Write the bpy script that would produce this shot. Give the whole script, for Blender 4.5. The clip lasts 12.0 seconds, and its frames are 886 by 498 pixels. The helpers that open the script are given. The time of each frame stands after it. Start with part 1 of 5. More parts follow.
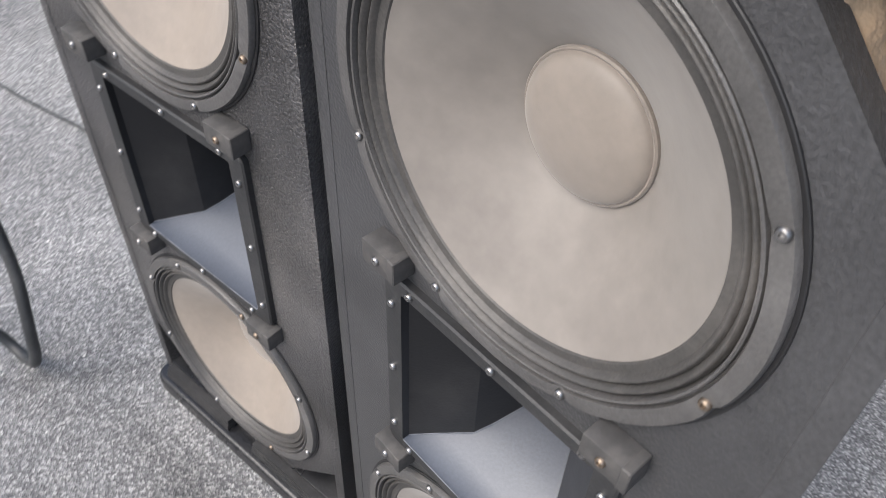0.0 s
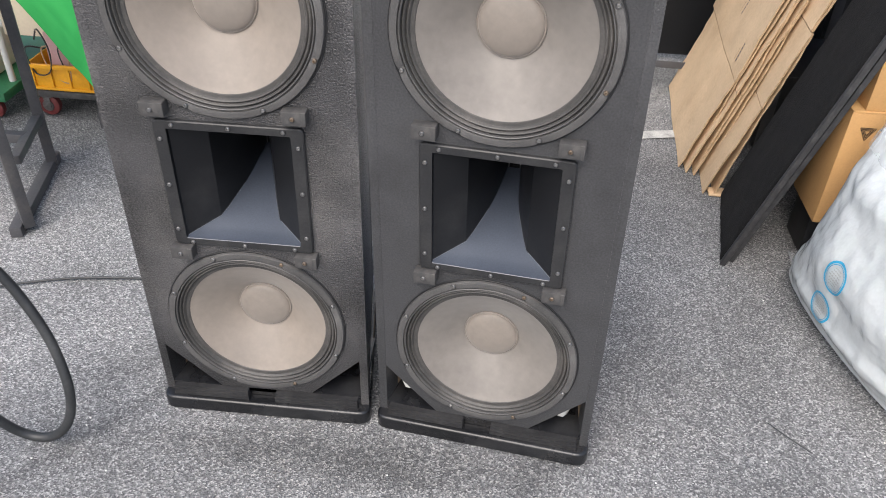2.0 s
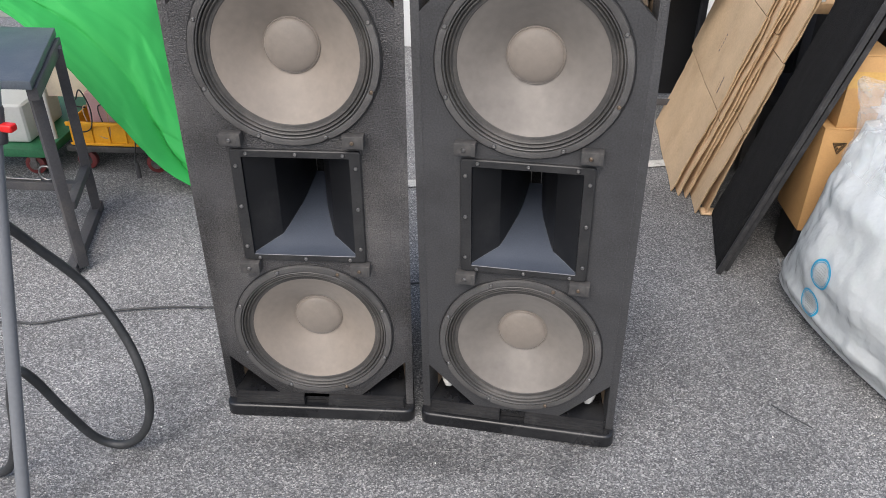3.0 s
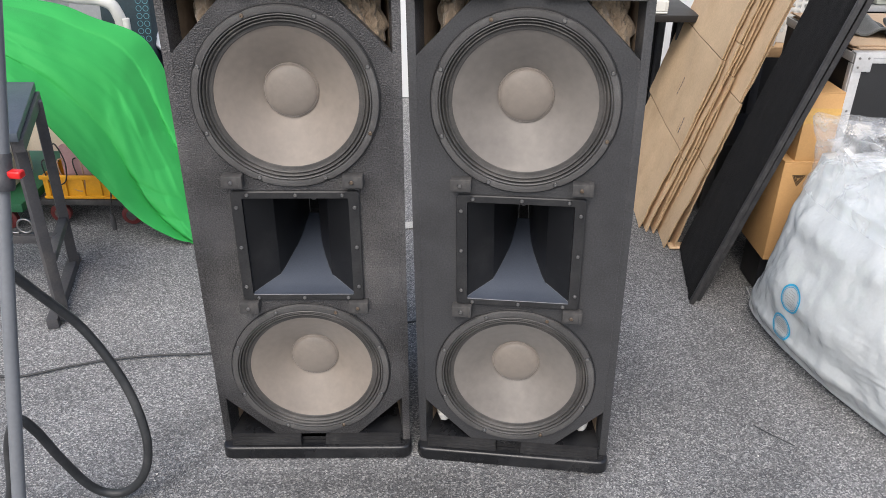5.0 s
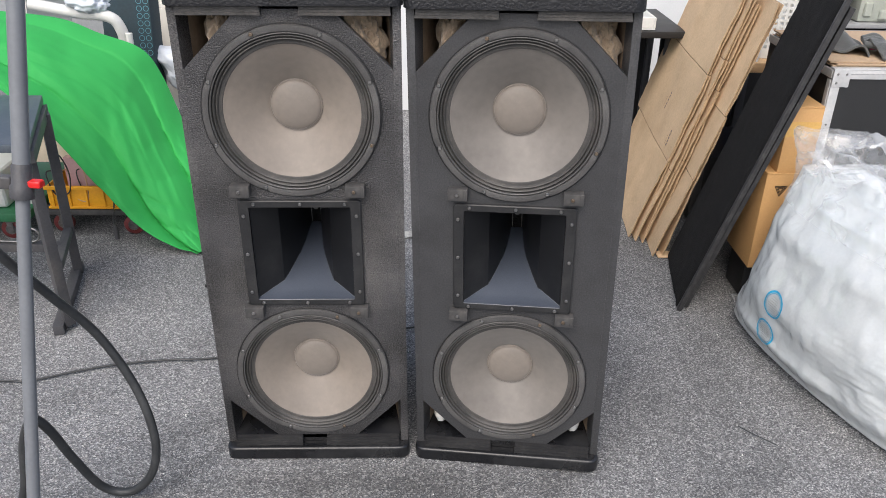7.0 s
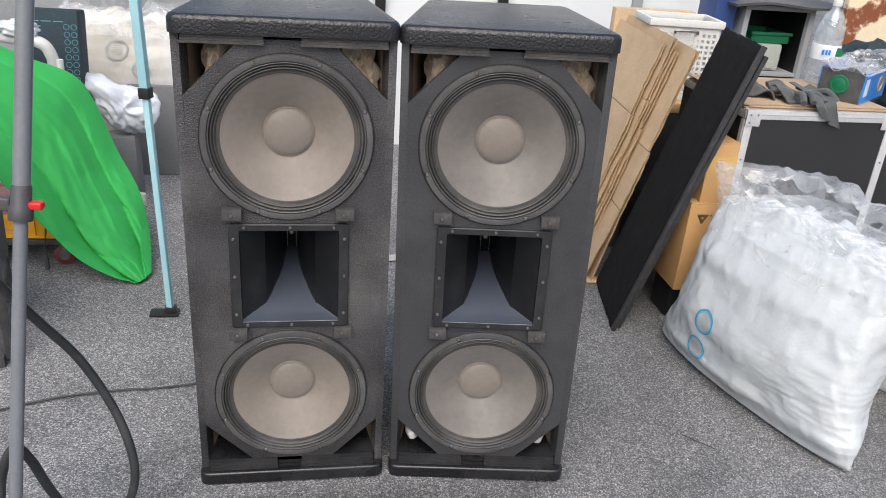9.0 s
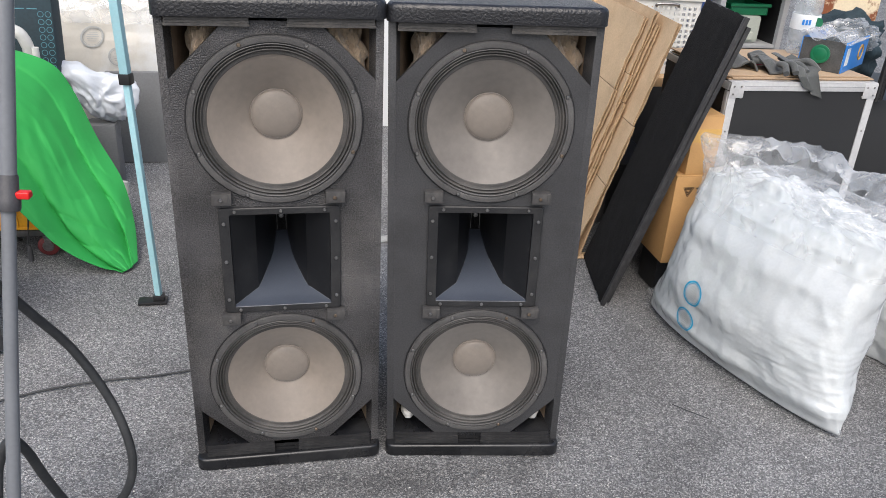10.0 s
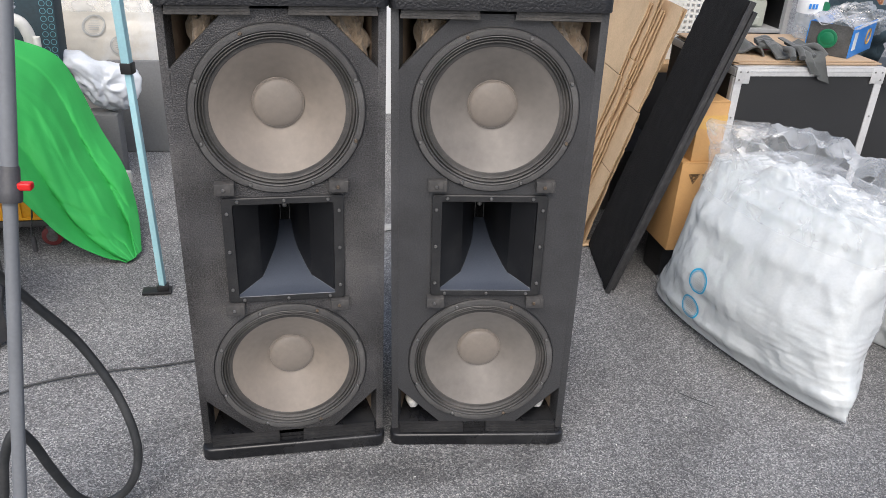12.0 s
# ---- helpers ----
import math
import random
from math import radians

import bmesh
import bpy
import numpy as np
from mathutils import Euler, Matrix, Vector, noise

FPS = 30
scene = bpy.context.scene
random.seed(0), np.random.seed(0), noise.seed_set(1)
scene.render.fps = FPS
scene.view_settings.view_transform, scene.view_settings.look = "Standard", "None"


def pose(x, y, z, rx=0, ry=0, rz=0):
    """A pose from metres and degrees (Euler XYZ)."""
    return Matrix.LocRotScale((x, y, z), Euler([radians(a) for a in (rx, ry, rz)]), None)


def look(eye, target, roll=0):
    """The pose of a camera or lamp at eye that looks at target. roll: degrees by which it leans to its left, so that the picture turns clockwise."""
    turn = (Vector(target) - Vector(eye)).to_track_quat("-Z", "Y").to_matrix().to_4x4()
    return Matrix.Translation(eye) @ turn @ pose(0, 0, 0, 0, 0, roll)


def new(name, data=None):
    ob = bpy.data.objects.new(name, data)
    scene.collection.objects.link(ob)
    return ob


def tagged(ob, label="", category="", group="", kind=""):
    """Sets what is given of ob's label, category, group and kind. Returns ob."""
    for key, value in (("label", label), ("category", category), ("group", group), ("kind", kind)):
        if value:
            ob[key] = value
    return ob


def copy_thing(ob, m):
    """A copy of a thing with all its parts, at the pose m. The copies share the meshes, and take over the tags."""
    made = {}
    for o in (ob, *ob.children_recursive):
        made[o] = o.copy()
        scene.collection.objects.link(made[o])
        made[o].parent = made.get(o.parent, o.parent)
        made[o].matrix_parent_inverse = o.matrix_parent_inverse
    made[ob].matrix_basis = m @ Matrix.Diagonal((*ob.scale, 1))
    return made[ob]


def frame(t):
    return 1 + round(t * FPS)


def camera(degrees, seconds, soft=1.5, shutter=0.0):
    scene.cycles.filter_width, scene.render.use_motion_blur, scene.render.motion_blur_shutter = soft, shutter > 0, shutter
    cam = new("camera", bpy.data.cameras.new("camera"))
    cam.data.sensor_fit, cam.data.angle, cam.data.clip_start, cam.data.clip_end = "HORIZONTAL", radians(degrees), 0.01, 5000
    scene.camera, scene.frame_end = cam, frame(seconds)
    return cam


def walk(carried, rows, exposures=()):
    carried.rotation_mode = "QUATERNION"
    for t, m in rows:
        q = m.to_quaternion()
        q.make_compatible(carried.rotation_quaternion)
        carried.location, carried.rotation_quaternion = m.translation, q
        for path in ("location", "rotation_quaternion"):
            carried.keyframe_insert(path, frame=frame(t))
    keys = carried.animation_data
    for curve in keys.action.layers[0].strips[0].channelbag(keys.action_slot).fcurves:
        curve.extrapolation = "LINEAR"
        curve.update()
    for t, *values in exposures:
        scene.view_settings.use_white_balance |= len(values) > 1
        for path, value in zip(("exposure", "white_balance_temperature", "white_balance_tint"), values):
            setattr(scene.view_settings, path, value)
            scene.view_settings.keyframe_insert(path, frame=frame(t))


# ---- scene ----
cam = camera(58.4, 12.0, soft=0.6, shutter=0.3)
PATH = [
    (0, (0.429, -0.369, 1.271), (-0.424, 0.729, -0.167), 3.6),
    (0.5, (0.370, -0.544, 1.26), (-0.247, 0.852, -0.033), 2.2),
    (1, (0.255, -0.743, 1.283), (-0.111, 0.752, 0.006), 3.4),
    (1.5, (0.219, -0.999, 1.361), (0.091, 0.551, 0.103), 3.4),
    (2, (0.226, -1.244, 1.413), (0.113, 0.365, 0.231), 2.5),
    (2.5, (0.203, -1.403, 1.446), (0.088, 0.269, 0.355), 1.8),
    (3, (0.132, -1.501, 1.448), (0.045, 0.192, 0.386), 0.6),
    (3.2, (0.104, -1.515, 1.472), (0.044, 0.183, 0.417), 0.4),
    (5, (0.037, -1.572, 1.444), (0.066, 0.188, 0.495), 0.7),
    (5.5, (0.036, -1.574, 1.439), (0.073, 0.189, 0.495), 0.8),
    (6, (0.037, -1.577, 1.439), (0.080, 0.189, 0.501), 0.9),
    (6.5, (0.035, -1.583, 1.442), (0.079, 0.186, 0.509), 0.9),
    (7, (0.022, -1.652, 1.474), (0.072, 0.122, 0.551), 1.0),
    (7.2, (0.036, -1.684, 1.488), (0.084, 0.097, 0.58), 0.9),
    (8.8, (-0.196, -1.743, 1.494), (0.092, 0.053, 0.661), 4.2),
    (9, (-0.222, -1.738, 1.478), (0.120, 0.05, 0.65), 4.6),
    (9.5, (-0.241, -1.739, 1.468), (0.139, 0.031, 0.617), 4.2),
    (10, (-0.246, -1.736, 1.47), (0.140, 0.024, 0.603), 3.6),
    (10.5, (-0.248, -1.733, 1.471), (0.137, 0.02, 0.59), 3.2),
    (11, (-0.246, -1.733, 1.468), (0.129, 0.02, 0.582), 3.0),
    (11.5, (-0.247, -1.732, 1.468), (0.128, 0.021, 0.581), 3.0),
    (12, (-0.243, -1.725, 1.47), (0.131, 0.023, 0.573), 3.2),
]
walk(cam, [(t, look(eye, target, roll)) for t, eye, target, roll in PATH],
     [(0.0, 1.1), (1.0, 1.12), (1.8, 1.04), (2.5, 0.78), (3.2, 0.64), (5.0, 0.63), (7.2, 0.6), (9.0, 0.52), (12.0, 0.52)])

# ---- world and light ----
world = bpy.data.worlds.new("sky")
scene.world = world
world.use_nodes = True
wn = world.node_tree
sky = wn.nodes.new("ShaderNodeTexSky")
sky.sky_type = "NISHITA"
sky.sun_disc = False
sky.sun_elevation, sky.sun_rotation = radians(52), radians(197)
sky.air_density, sky.dust_density, sky.ozone_density = 1.0, 4.0, 1.0
wn.links.new(sky.outputs[0], wn.nodes["Background"].inputs[0])
wn.nodes["Background"].inputs[1].default_value = 0.142
sun_data = bpy.data.lights.new("sun", "SUN")
sun_data.energy, sun_data.angle, sun_data.color = 1.5, radians(55), (1.0, 0.985, 0.965)
sun = new("sun", sun_data)
sun.matrix_world = look((-1.44, -4.70, 6.29), (0, 0, 0))


# ---- materials ----
def material(name, base, rough=0.6, metal=0.0, tone=0.15, scale=8.0, fine=120.0, bump=0.1, bump_scale=None,
             bump_depth=0.002, spots=None, spots_scale=3.0, spots_amount=0.5, spots_from=0.48, spots_to=0.72, spec=0.5, vary=0.0, sheen=0.0, coat=0.0, spread=0.2, soft_light=0.0):
    """A surface with colour variation at two scales, fine relief and optional patches of a second colour."""
    m = bpy.data.materials.new(name)
    m.use_nodes = True
    nt = m.node_tree
    n, l = nt.nodes, nt.links
    b = n["Principled BSDF"]
    co = n.new("ShaderNodeTexCoord").outputs["Object"]
    big, small = n.new("ShaderNodeTexNoise"), n.new("ShaderNodeTexNoise")
    for tex, s, d in ((big, scale, 4), (small, fine, 3)):
        tex.inputs["Scale"].default_value, tex.inputs["Detail"].default_value = s, d
        l.new(co, tex.inputs["Vector"])
    ramp = n.new("ShaderNodeMapRange")
    ramp.inputs[1].default_value, ramp.inputs[2].default_value = 0.5 - spread, 0.5 + spread
    ramp.inputs[3].default_value, ramp.inputs[4].default_value = 1 - tone, 1 + tone
    add = n.new("ShaderNodeMath")
    add.operation = "ADD"
    l.new(big.outputs[0], add.inputs[0])
    l.new(small.outputs[0], add.inputs[1])
    half = n.new("ShaderNodeMath")
    half.operation = "MULTIPLY"
    half.inputs[1].default_value = 0.5
    l.new(add.outputs[0], half.inputs[0])
    l.new(half.outputs[0], ramp.inputs[0])
    value = ramp.outputs[0]
    if vary:
        info, vr, mul = n.new("ShaderNodeObjectInfo"), n.new("ShaderNodeMapRange"), n.new("ShaderNodeMath")
        vr.inputs[3].default_value, vr.inputs[4].default_value = 1 - vary, 1 + vary
        l.new(info.outputs["Random"], vr.inputs[0])
        mul.operation = "MULTIPLY"
        l.new(value, mul.inputs[0])
        l.new(vr.outputs[0], mul.inputs[1])
        value = mul.outputs[0]
    col = n.new("ShaderNodeVectorMath")
    col.operation = "SCALE"
    l.new(value, col.inputs["Scale"])
    if spots:
        sp, st, mix = n.new("ShaderNodeTexNoise"), n.new("ShaderNodeMapRange"), n.new("ShaderNodeMix")
        sp.inputs["Scale"].default_value, sp.inputs["Detail"].default_value, sp.inputs["Roughness"].default_value = spots_scale, 6, 0.65
        l.new(co, sp.inputs["Vector"])
        st.inputs[1].default_value, st.inputs[2].default_value, st.inputs[4].default_value = spots_from, spots_to, spots_amount
        l.new(sp.outputs[0], st.inputs[0])
        mix.data_type = "RGBA"
        l.new(st.outputs[0], mix.inputs[0])
        mix.inputs[6].default_value, mix.inputs[7].default_value = (*base, 1), (*spots, 1)
        l.new(mix.outputs[2], col.inputs[0])
    else:
        col.inputs[0].default_value = base
    l.new(col.outputs[0], b.inputs["Base Color"])
    rr = n.new("ShaderNodeMapRange")
    rr.inputs[3].default_value, rr.inputs[4].default_value = max(0.02, rough - 0.1), min(1, rough + 0.1)
    l.new(big.outputs[0], rr.inputs[0])
    l.new(rr.outputs[0], b.inputs["Roughness"])
    b.inputs["Metallic"].default_value = metal
    b.inputs["Specular IOR Level"].default_value = spec
    b.inputs["Sheen Weight"].default_value = sheen
    b.inputs["Subsurface Weight"].default_value = soft_light
    b.inputs["Subsurface Radius"].default_value = (0.05, 0.05, 0.05)
    b.inputs["Subsurface Scale"].default_value = 1.0
    b.inputs["Coat Weight"].default_value = coat
    b.inputs["Coat Roughness"].default_value = 0.12
    if bump:
        bn = n.new("ShaderNodeBump")
        bn.inputs["Strength"].default_value, bn.inputs["Distance"].default_value = min(1, bump), bump_depth
        src = small
        if bump_scale:
            src = n.new("ShaderNodeTexNoise")
            src.inputs["Scale"].default_value, src.inputs["Detail"].default_value = bump_scale, 2
            l.new(co, src.inputs["Vector"])
        l.new(src.outputs[0], bn.inputs["Height"])
        l.new(bn.outputs[0], b.inputs["Normal"])
        if coat:
            l.new(bn.outputs[0], b.inputs["Coat Normal"])
    return m


def film_material(name, tint, clear, rough=0.15):
    """Thin plastic film: mostly clear, with a milky veil and a gloss."""
    m = bpy.data.materials.new(name)
    m.use_nodes = True
    nt = m.node_tree
    n, l = nt.nodes, nt.links
    n.remove(n["Principled BSDF"])
    veil, back, gloss, tr = (n.new("ShaderNodeBsdf" + k) for k in ("Diffuse", "Translucent", "Glossy", "Transparent"))
    for sh in (veil, back):
        sh.inputs["Color"].default_value = (*tint, 1)
    gloss.inputs["Roughness"].default_value = rough
    body, shine, mix = (n.new("ShaderNodeMixShader") for _ in range(3))
    tex, mr, co = n.new("ShaderNodeTexNoise"), n.new("ShaderNodeMapRange"), n.new("ShaderNodeTexCoord")
    tex.inputs["Scale"].default_value, tex.inputs["Detail"].default_value, tex.inputs["Distortion"].default_value = 9, 4, 1.2
    mr.inputs[1].default_value, mr.inputs[2].default_value = 0.35, 0.7
    mr.inputs[3].default_value, mr.inputs[4].default_value = min(1, 1.30 - clear), max(0.12, 0.95 - clear)
    l.new(co.outputs["Object"], tex.inputs["Vector"])
    l.new(tex.outputs[0], mr.inputs[0])
    body.inputs[0].default_value, shine.inputs[0].default_value = 0.5, 0.28
    l.new(veil.outputs[0], body.inputs[1])
    l.new(back.outputs[0], body.inputs[2])
    l.new(body.outputs[0], shine.inputs[1])
    l.new(gloss.outputs[0], shine.inputs[2])
    l.new(mr.outputs[0], mix.inputs[0])
    l.new(tr.outputs[0], mix.inputs[1])
    l.new(shine.outputs[0], mix.inputs[2])
    bn = n.new("ShaderNodeBump")
    bn.inputs["Strength"].default_value, bn.inputs["Distance"].default_value = 0.4, 0.02
    l.new(tex.outputs[0], bn.inputs["Height"])
    l.new(bn.outputs[0], gloss.inputs["Normal"])
    l.new(mix.outputs[0], n["Material Output"].inputs["Surface"])
    return m


def asphalt_material():
    m = bpy.data.materials.new("asphalt")
    m.use_nodes = True
    nt = m.node_tree
    n, l = nt.nodes, nt.links
    b = n["Principled BSDF"]
    co = n.new("ShaderNodeTexCoord").outputs["Object"]

    def tex(kind, s, d=3):
        t = n.new(kind)
        t.inputs["Scale"].default_value = s
        if kind == "ShaderNodeTexNoise":
            t.inputs["Detail"].default_value = d
        l.new(co, t.inputs["Vector"])
        return t

    stone = tex("ShaderNodeTexVoronoi", 280)
    grit = tex("ShaderNodeTexNoise", 420, 2)
    patch = tex("ShaderNodeTexNoise", 1.3, 5)
    stain = tex("ShaderNodeTexNoise", 3.6, 6)
    sep = n.new("ShaderNodeSeparateColor")
    l.new(stone.outputs["Color"], sep.inputs[0])
    ramp = n.new("ShaderNodeValToRGB")
    e = ramp.color_ramp.elements
    e[0].position, e[0].color = 0.0, (0.075, 0.0765, 0.080, 1)
    e[1].position, e[1].color = 1.0, (0.37, 0.37, 0.366, 1)
    for p, c in ((0.35, (0.125, 0.1265, 0.130, 1)), (0.75, (0.205, 0.2065, 0.209, 1)), (0.92, (0.33, 0.33, 0.326, 1))):
        x = e.new(p)
        x.color = c
    l.new(sep.outputs[0], ramp.inputs[0])

    def scaled(colour, fac, lo, hi, a=0.3, z=0.7):
        mr, v = n.new("ShaderNodeMapRange"), n.new("ShaderNodeVectorMath")
        mr.inputs[1].default_value, mr.inputs[2].default_value, mr.inputs[3].default_value, mr.inputs[4].default_value = a, z, lo, hi
        v.operation = "SCALE"
        l.new(fac, mr.inputs[0])
        l.new(colour, v.inputs[0])
        l.new(mr.outputs[0], v.inputs["Scale"])
        return v.outputs[0]

    c = scaled(ramp.outputs[0], grit.outputs[0], 0.7, 1.3)
    c = scaled(c, patch.outputs[0], 0.8, 1.18)
    c = scaled(c, stain.outputs[0], 1.06, 0.72, 0.5, 0.8)
    # two pours of asphalt: the joint runs diagonally, the front one is paler, the joint itself dark
    sxyz = n.new("ShaderNodeSeparateXYZ")
    l.new(co, sxyz.inputs[0])
    wob = tex("ShaderNodeTexNoise", 6, 3)
    dist = n.new("ShaderNodeMath")
    dist.operation = "MULTIPLY_ADD"
    l.new(sxyz.outputs[0], dist.inputs[0])
    dist.inputs[1].default_value, dist.inputs[2].default_value = 1.35, 0.70
    off = n.new("ShaderNodeMath")
    off.operation = "SUBTRACT"
    l.new(dist.outputs[0], off.inputs[0])
    l.new(sxyz.outputs[1], off.inputs[1])
    wadd = n.new("ShaderNodeMath")
    wadd.operation = "MULTIPLY_ADD"
    l.new(wob.outputs[0], wadd.inputs[0])
    wadd.inputs[1].default_value = 0.09
    l.new(off.outputs[0], wadd.inputs[2])
    joint = n.new("ShaderNodeValToRGB")
    je = joint.color_ramp.elements
    je[0].position, je[0].color = 0.0, (1.13, 1.13, 1.13, 1)
    je[1].position, je[1].color = 1.0, (0.96, 0.96, 0.955, 1)
    for pos, val in ((0.45, 1.11), (0.50, 0.80), (0.55, 1.06), (0.75, 1.0)):
        q = je.new(pos)
        q.color = (val, val, val, 1)
    span = n.new("ShaderNodeMapRange")
    span.inputs[1].default_value, span.inputs[2].default_value = -0.5, 0.55
    l.new(wadd.outputs[0], span.inputs[0])
    l.new(span.outputs[0], joint.inputs[0])
    both = n.new("ShaderNodeVectorMath")
    both.operation = "MULTIPLY"
    l.new(c, both.inputs[0])
    l.new(joint.outputs[0], both.inputs[1])
    surface = both.outputs[0]
    # blotches with ragged rims, darker than the asphalt round them
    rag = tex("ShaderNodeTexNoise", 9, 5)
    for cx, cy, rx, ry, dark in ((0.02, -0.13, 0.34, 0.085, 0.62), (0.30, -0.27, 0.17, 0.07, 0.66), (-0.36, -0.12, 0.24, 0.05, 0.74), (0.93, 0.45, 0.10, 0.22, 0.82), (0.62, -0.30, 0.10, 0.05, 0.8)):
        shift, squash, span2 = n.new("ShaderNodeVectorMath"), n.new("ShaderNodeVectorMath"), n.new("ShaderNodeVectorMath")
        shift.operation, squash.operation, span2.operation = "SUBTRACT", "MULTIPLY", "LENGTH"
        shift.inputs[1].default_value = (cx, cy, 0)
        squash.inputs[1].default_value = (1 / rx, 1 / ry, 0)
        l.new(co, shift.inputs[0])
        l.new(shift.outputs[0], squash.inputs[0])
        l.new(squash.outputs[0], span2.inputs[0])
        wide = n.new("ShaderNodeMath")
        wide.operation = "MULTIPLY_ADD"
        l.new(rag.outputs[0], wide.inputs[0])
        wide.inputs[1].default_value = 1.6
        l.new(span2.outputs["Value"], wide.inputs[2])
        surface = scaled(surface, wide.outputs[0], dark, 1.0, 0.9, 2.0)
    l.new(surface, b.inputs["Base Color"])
    b.inputs["Roughness"].default_value = 0.85
    b.inputs["Specular IOR Level"].default_value = 0.35
    bn = n.new("ShaderNodeBump")
    bn.inputs["Strength"].default_value, bn.inputs["Distance"].default_value = 0.7, 0.003
    mixh = n.new("ShaderNodeMath")
    l.new(stone.outputs["Distance"], mixh.inputs[0])
    l.new(grit.outputs[0], mixh.inputs[1])
    l.new(mixh.outputs[0], bn.inputs["Height"])
    l.new(bn.outputs[0], b.inputs["Normal"])
    return m


ASPHALT = asphalt_material()
CABINET = material("textured_black_paint", (0.050, 0.048, 0.049), 0.34, tone=0.85, scale=5, fine=320, spread=0.12, bump=1.0, bump_scale=300, bump_depth=0.0032, spots=(0.065, 0.06, 0.055), spots_scale=4, spots_amount=0.6)
BAFFLE = material("pebbled_black_paint", (0.047, 0.046, 0.0475), 0.33, tone=0.75, scale=5, fine=300, spread=0.12, bump=1.0, bump_scale=300, bump_depth=0.0030, spots=(0.105, 0.10, 0.096), spots_scale=4, spots_amount=0.8)
BAFFLE_SMOOTH = material("smooth_sprayed_black_paint", (0.046, 0.0465, 0.049), 0.40, tone=0.35, scale=3, fine=260, spread=0.14, bump=0.7, bump_scale=300, bump_depth=0.0013, spots=(0.020, 0.020, 0.021), spots_scale=3.2, spots_amount=0.75, spots_from=0.5, spots_to=0.7)
PLASTIC = material("black_plastic", (0.013, 0.0135, 0.016), 0.30, tone=0.3, scale=9, bump=1.0, bump_scale=170, bump_depth=0.0020, spots=(0.028, 0.028, 0.029), spots_scale=6, spots_amount=0.4)
BASE_PLASTIC = material("scuffed_black_plastic", (0.008, 0.0085, 0.010), 0.27, tone=0.35, scale=12, bump=0.5, bump_scale=240, bump_depth=0.0010, spots=(0.040, 0.040, 0.041), spots_scale=9, spots_amount=0.45)
# horn plastic again, made paler: skylight painted on the lower wall
HORN_LIT = material("lit_black_plastic", (0.054, 0.064, 0.085), 0.34, tone=0.2, scale=6, spec=0.7, bump=0.05, fine=300)
HORN_FLANGE = material("moulded_black_flange", (0.024, 0.0245, 0.026), 0.42, tone=0.3, scale=9, spec=0.35, bump=0.15, fine=260, spots=(0.06, 0.058, 0.056), spots_scale=8, spots_amount=0.4)
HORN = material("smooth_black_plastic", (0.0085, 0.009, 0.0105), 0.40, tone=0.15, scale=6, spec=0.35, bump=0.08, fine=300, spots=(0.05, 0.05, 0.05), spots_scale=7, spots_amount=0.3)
FLANGE = material("cast_frame_paint", (0.070, 0.068, 0.067), 0.40, tone=0.3, scale=12, bump=0.25, fine=400, spots=(0.13, 0.127, 0.124), spots_scale=9, spots_amount=0.5)
SURROUND = material("doped_cloth", (0.046, 0.044, 0.042), 0.52, tone=0.3, scale=10, bump=0.25, fine=300, spots=(0.13, 0.12, 0.11), spots_scale=9, spots_amount=0.45)
CONE = material("dusty_paper_cone", (0.215, 0.184, 0.155), 0.55, tone=0.13, scale=7, bump=0.12, fine=55, spots=(0.125, 0.108, 0.095), spots_scale=3.6, spots_amount=0.65, sheen=0.2)
CONE_GREY = material("dusty_grey_paper_cone", (0.172, 0.156, 0.140), 0.52, tone=0.13, scale=7, bump=0.12, fine=55, spots=(0.098, 0.088, 0.080), spots_scale=4.2, spots_amount=0.7, sheen=0.2)
CAP = material("dusty_dust_cap", (0.20, 0.174, 0.150), 0.5, tone=0.10, scale=14, bump=0.1, fine=70, spots=(0.12, 0.105, 0.09), spots_scale=10, spots_amount=0.6, sheen=0.2)
WOOD_BLACK = material("black_painted_wood", (0.044, 0.043, 0.043), 0.65, tone=0.35, scale=14, bump=0.5, fine=90, spots=(0.12, 0.11, 0.10), spots_scale=30, spots_amount=0.35)
STRIP = material("laminated_black_strip", (0.050, 0.048, 0.046), 0.62, tone=0.45, scale=22, bump=0.7, fine=140, spots=(0.10, 0.09, 0.08), spots_scale=14, spots_amount=0.5)
RAIL_BLACK = material("matt_black_rail", (0.017, 0.017, 0.018), 0.6, tone=0.4, scale=20, bump=0.6, fine=140, spots=(0.05, 0.048, 0.046), spots_scale=18, spots_amount=0.4)
INNER = material("bare_plywood_inside", (0.30, 0.22, 0.15), 0.8, tone=0.3, scale=6, bump=0.3, fine=60)
STUFFING = material("cream_wadding", (0.28, 0.215, 0.15), 0.95, tone=0.4, scale=16, bump=0.9, fine=90, bump_depth=0.006, spots=(0.17, 0.115, 0.07), spots_scale=11, spots_amount=0.8, sheen=0.3)
STEEL = material("zinc_steel", (0.29, 0.285, 0.28), 0.38, metal=1.0, tone=0.3, scale=60, bump=0.1)
BRASS = material("rusty_screw", (0.25, 0.20, 0.155), 0.5, metal=1.0, tone=0.2, scale=40, bump=0.1)
BLACK = material("black_lacquer", (0.012, 0.012, 0.013), 0.5, tone=0.2, bump=0.1)
CARD = material("corrugated_cardboard", (0.55, 0.395, 0.245), 0.85, tone=0.16, scale=7, bump=0.25, fine=120, spots=(0.44, 0.30, 0.175), spots_scale=5, spots_amount=0.7, vary=0.08)
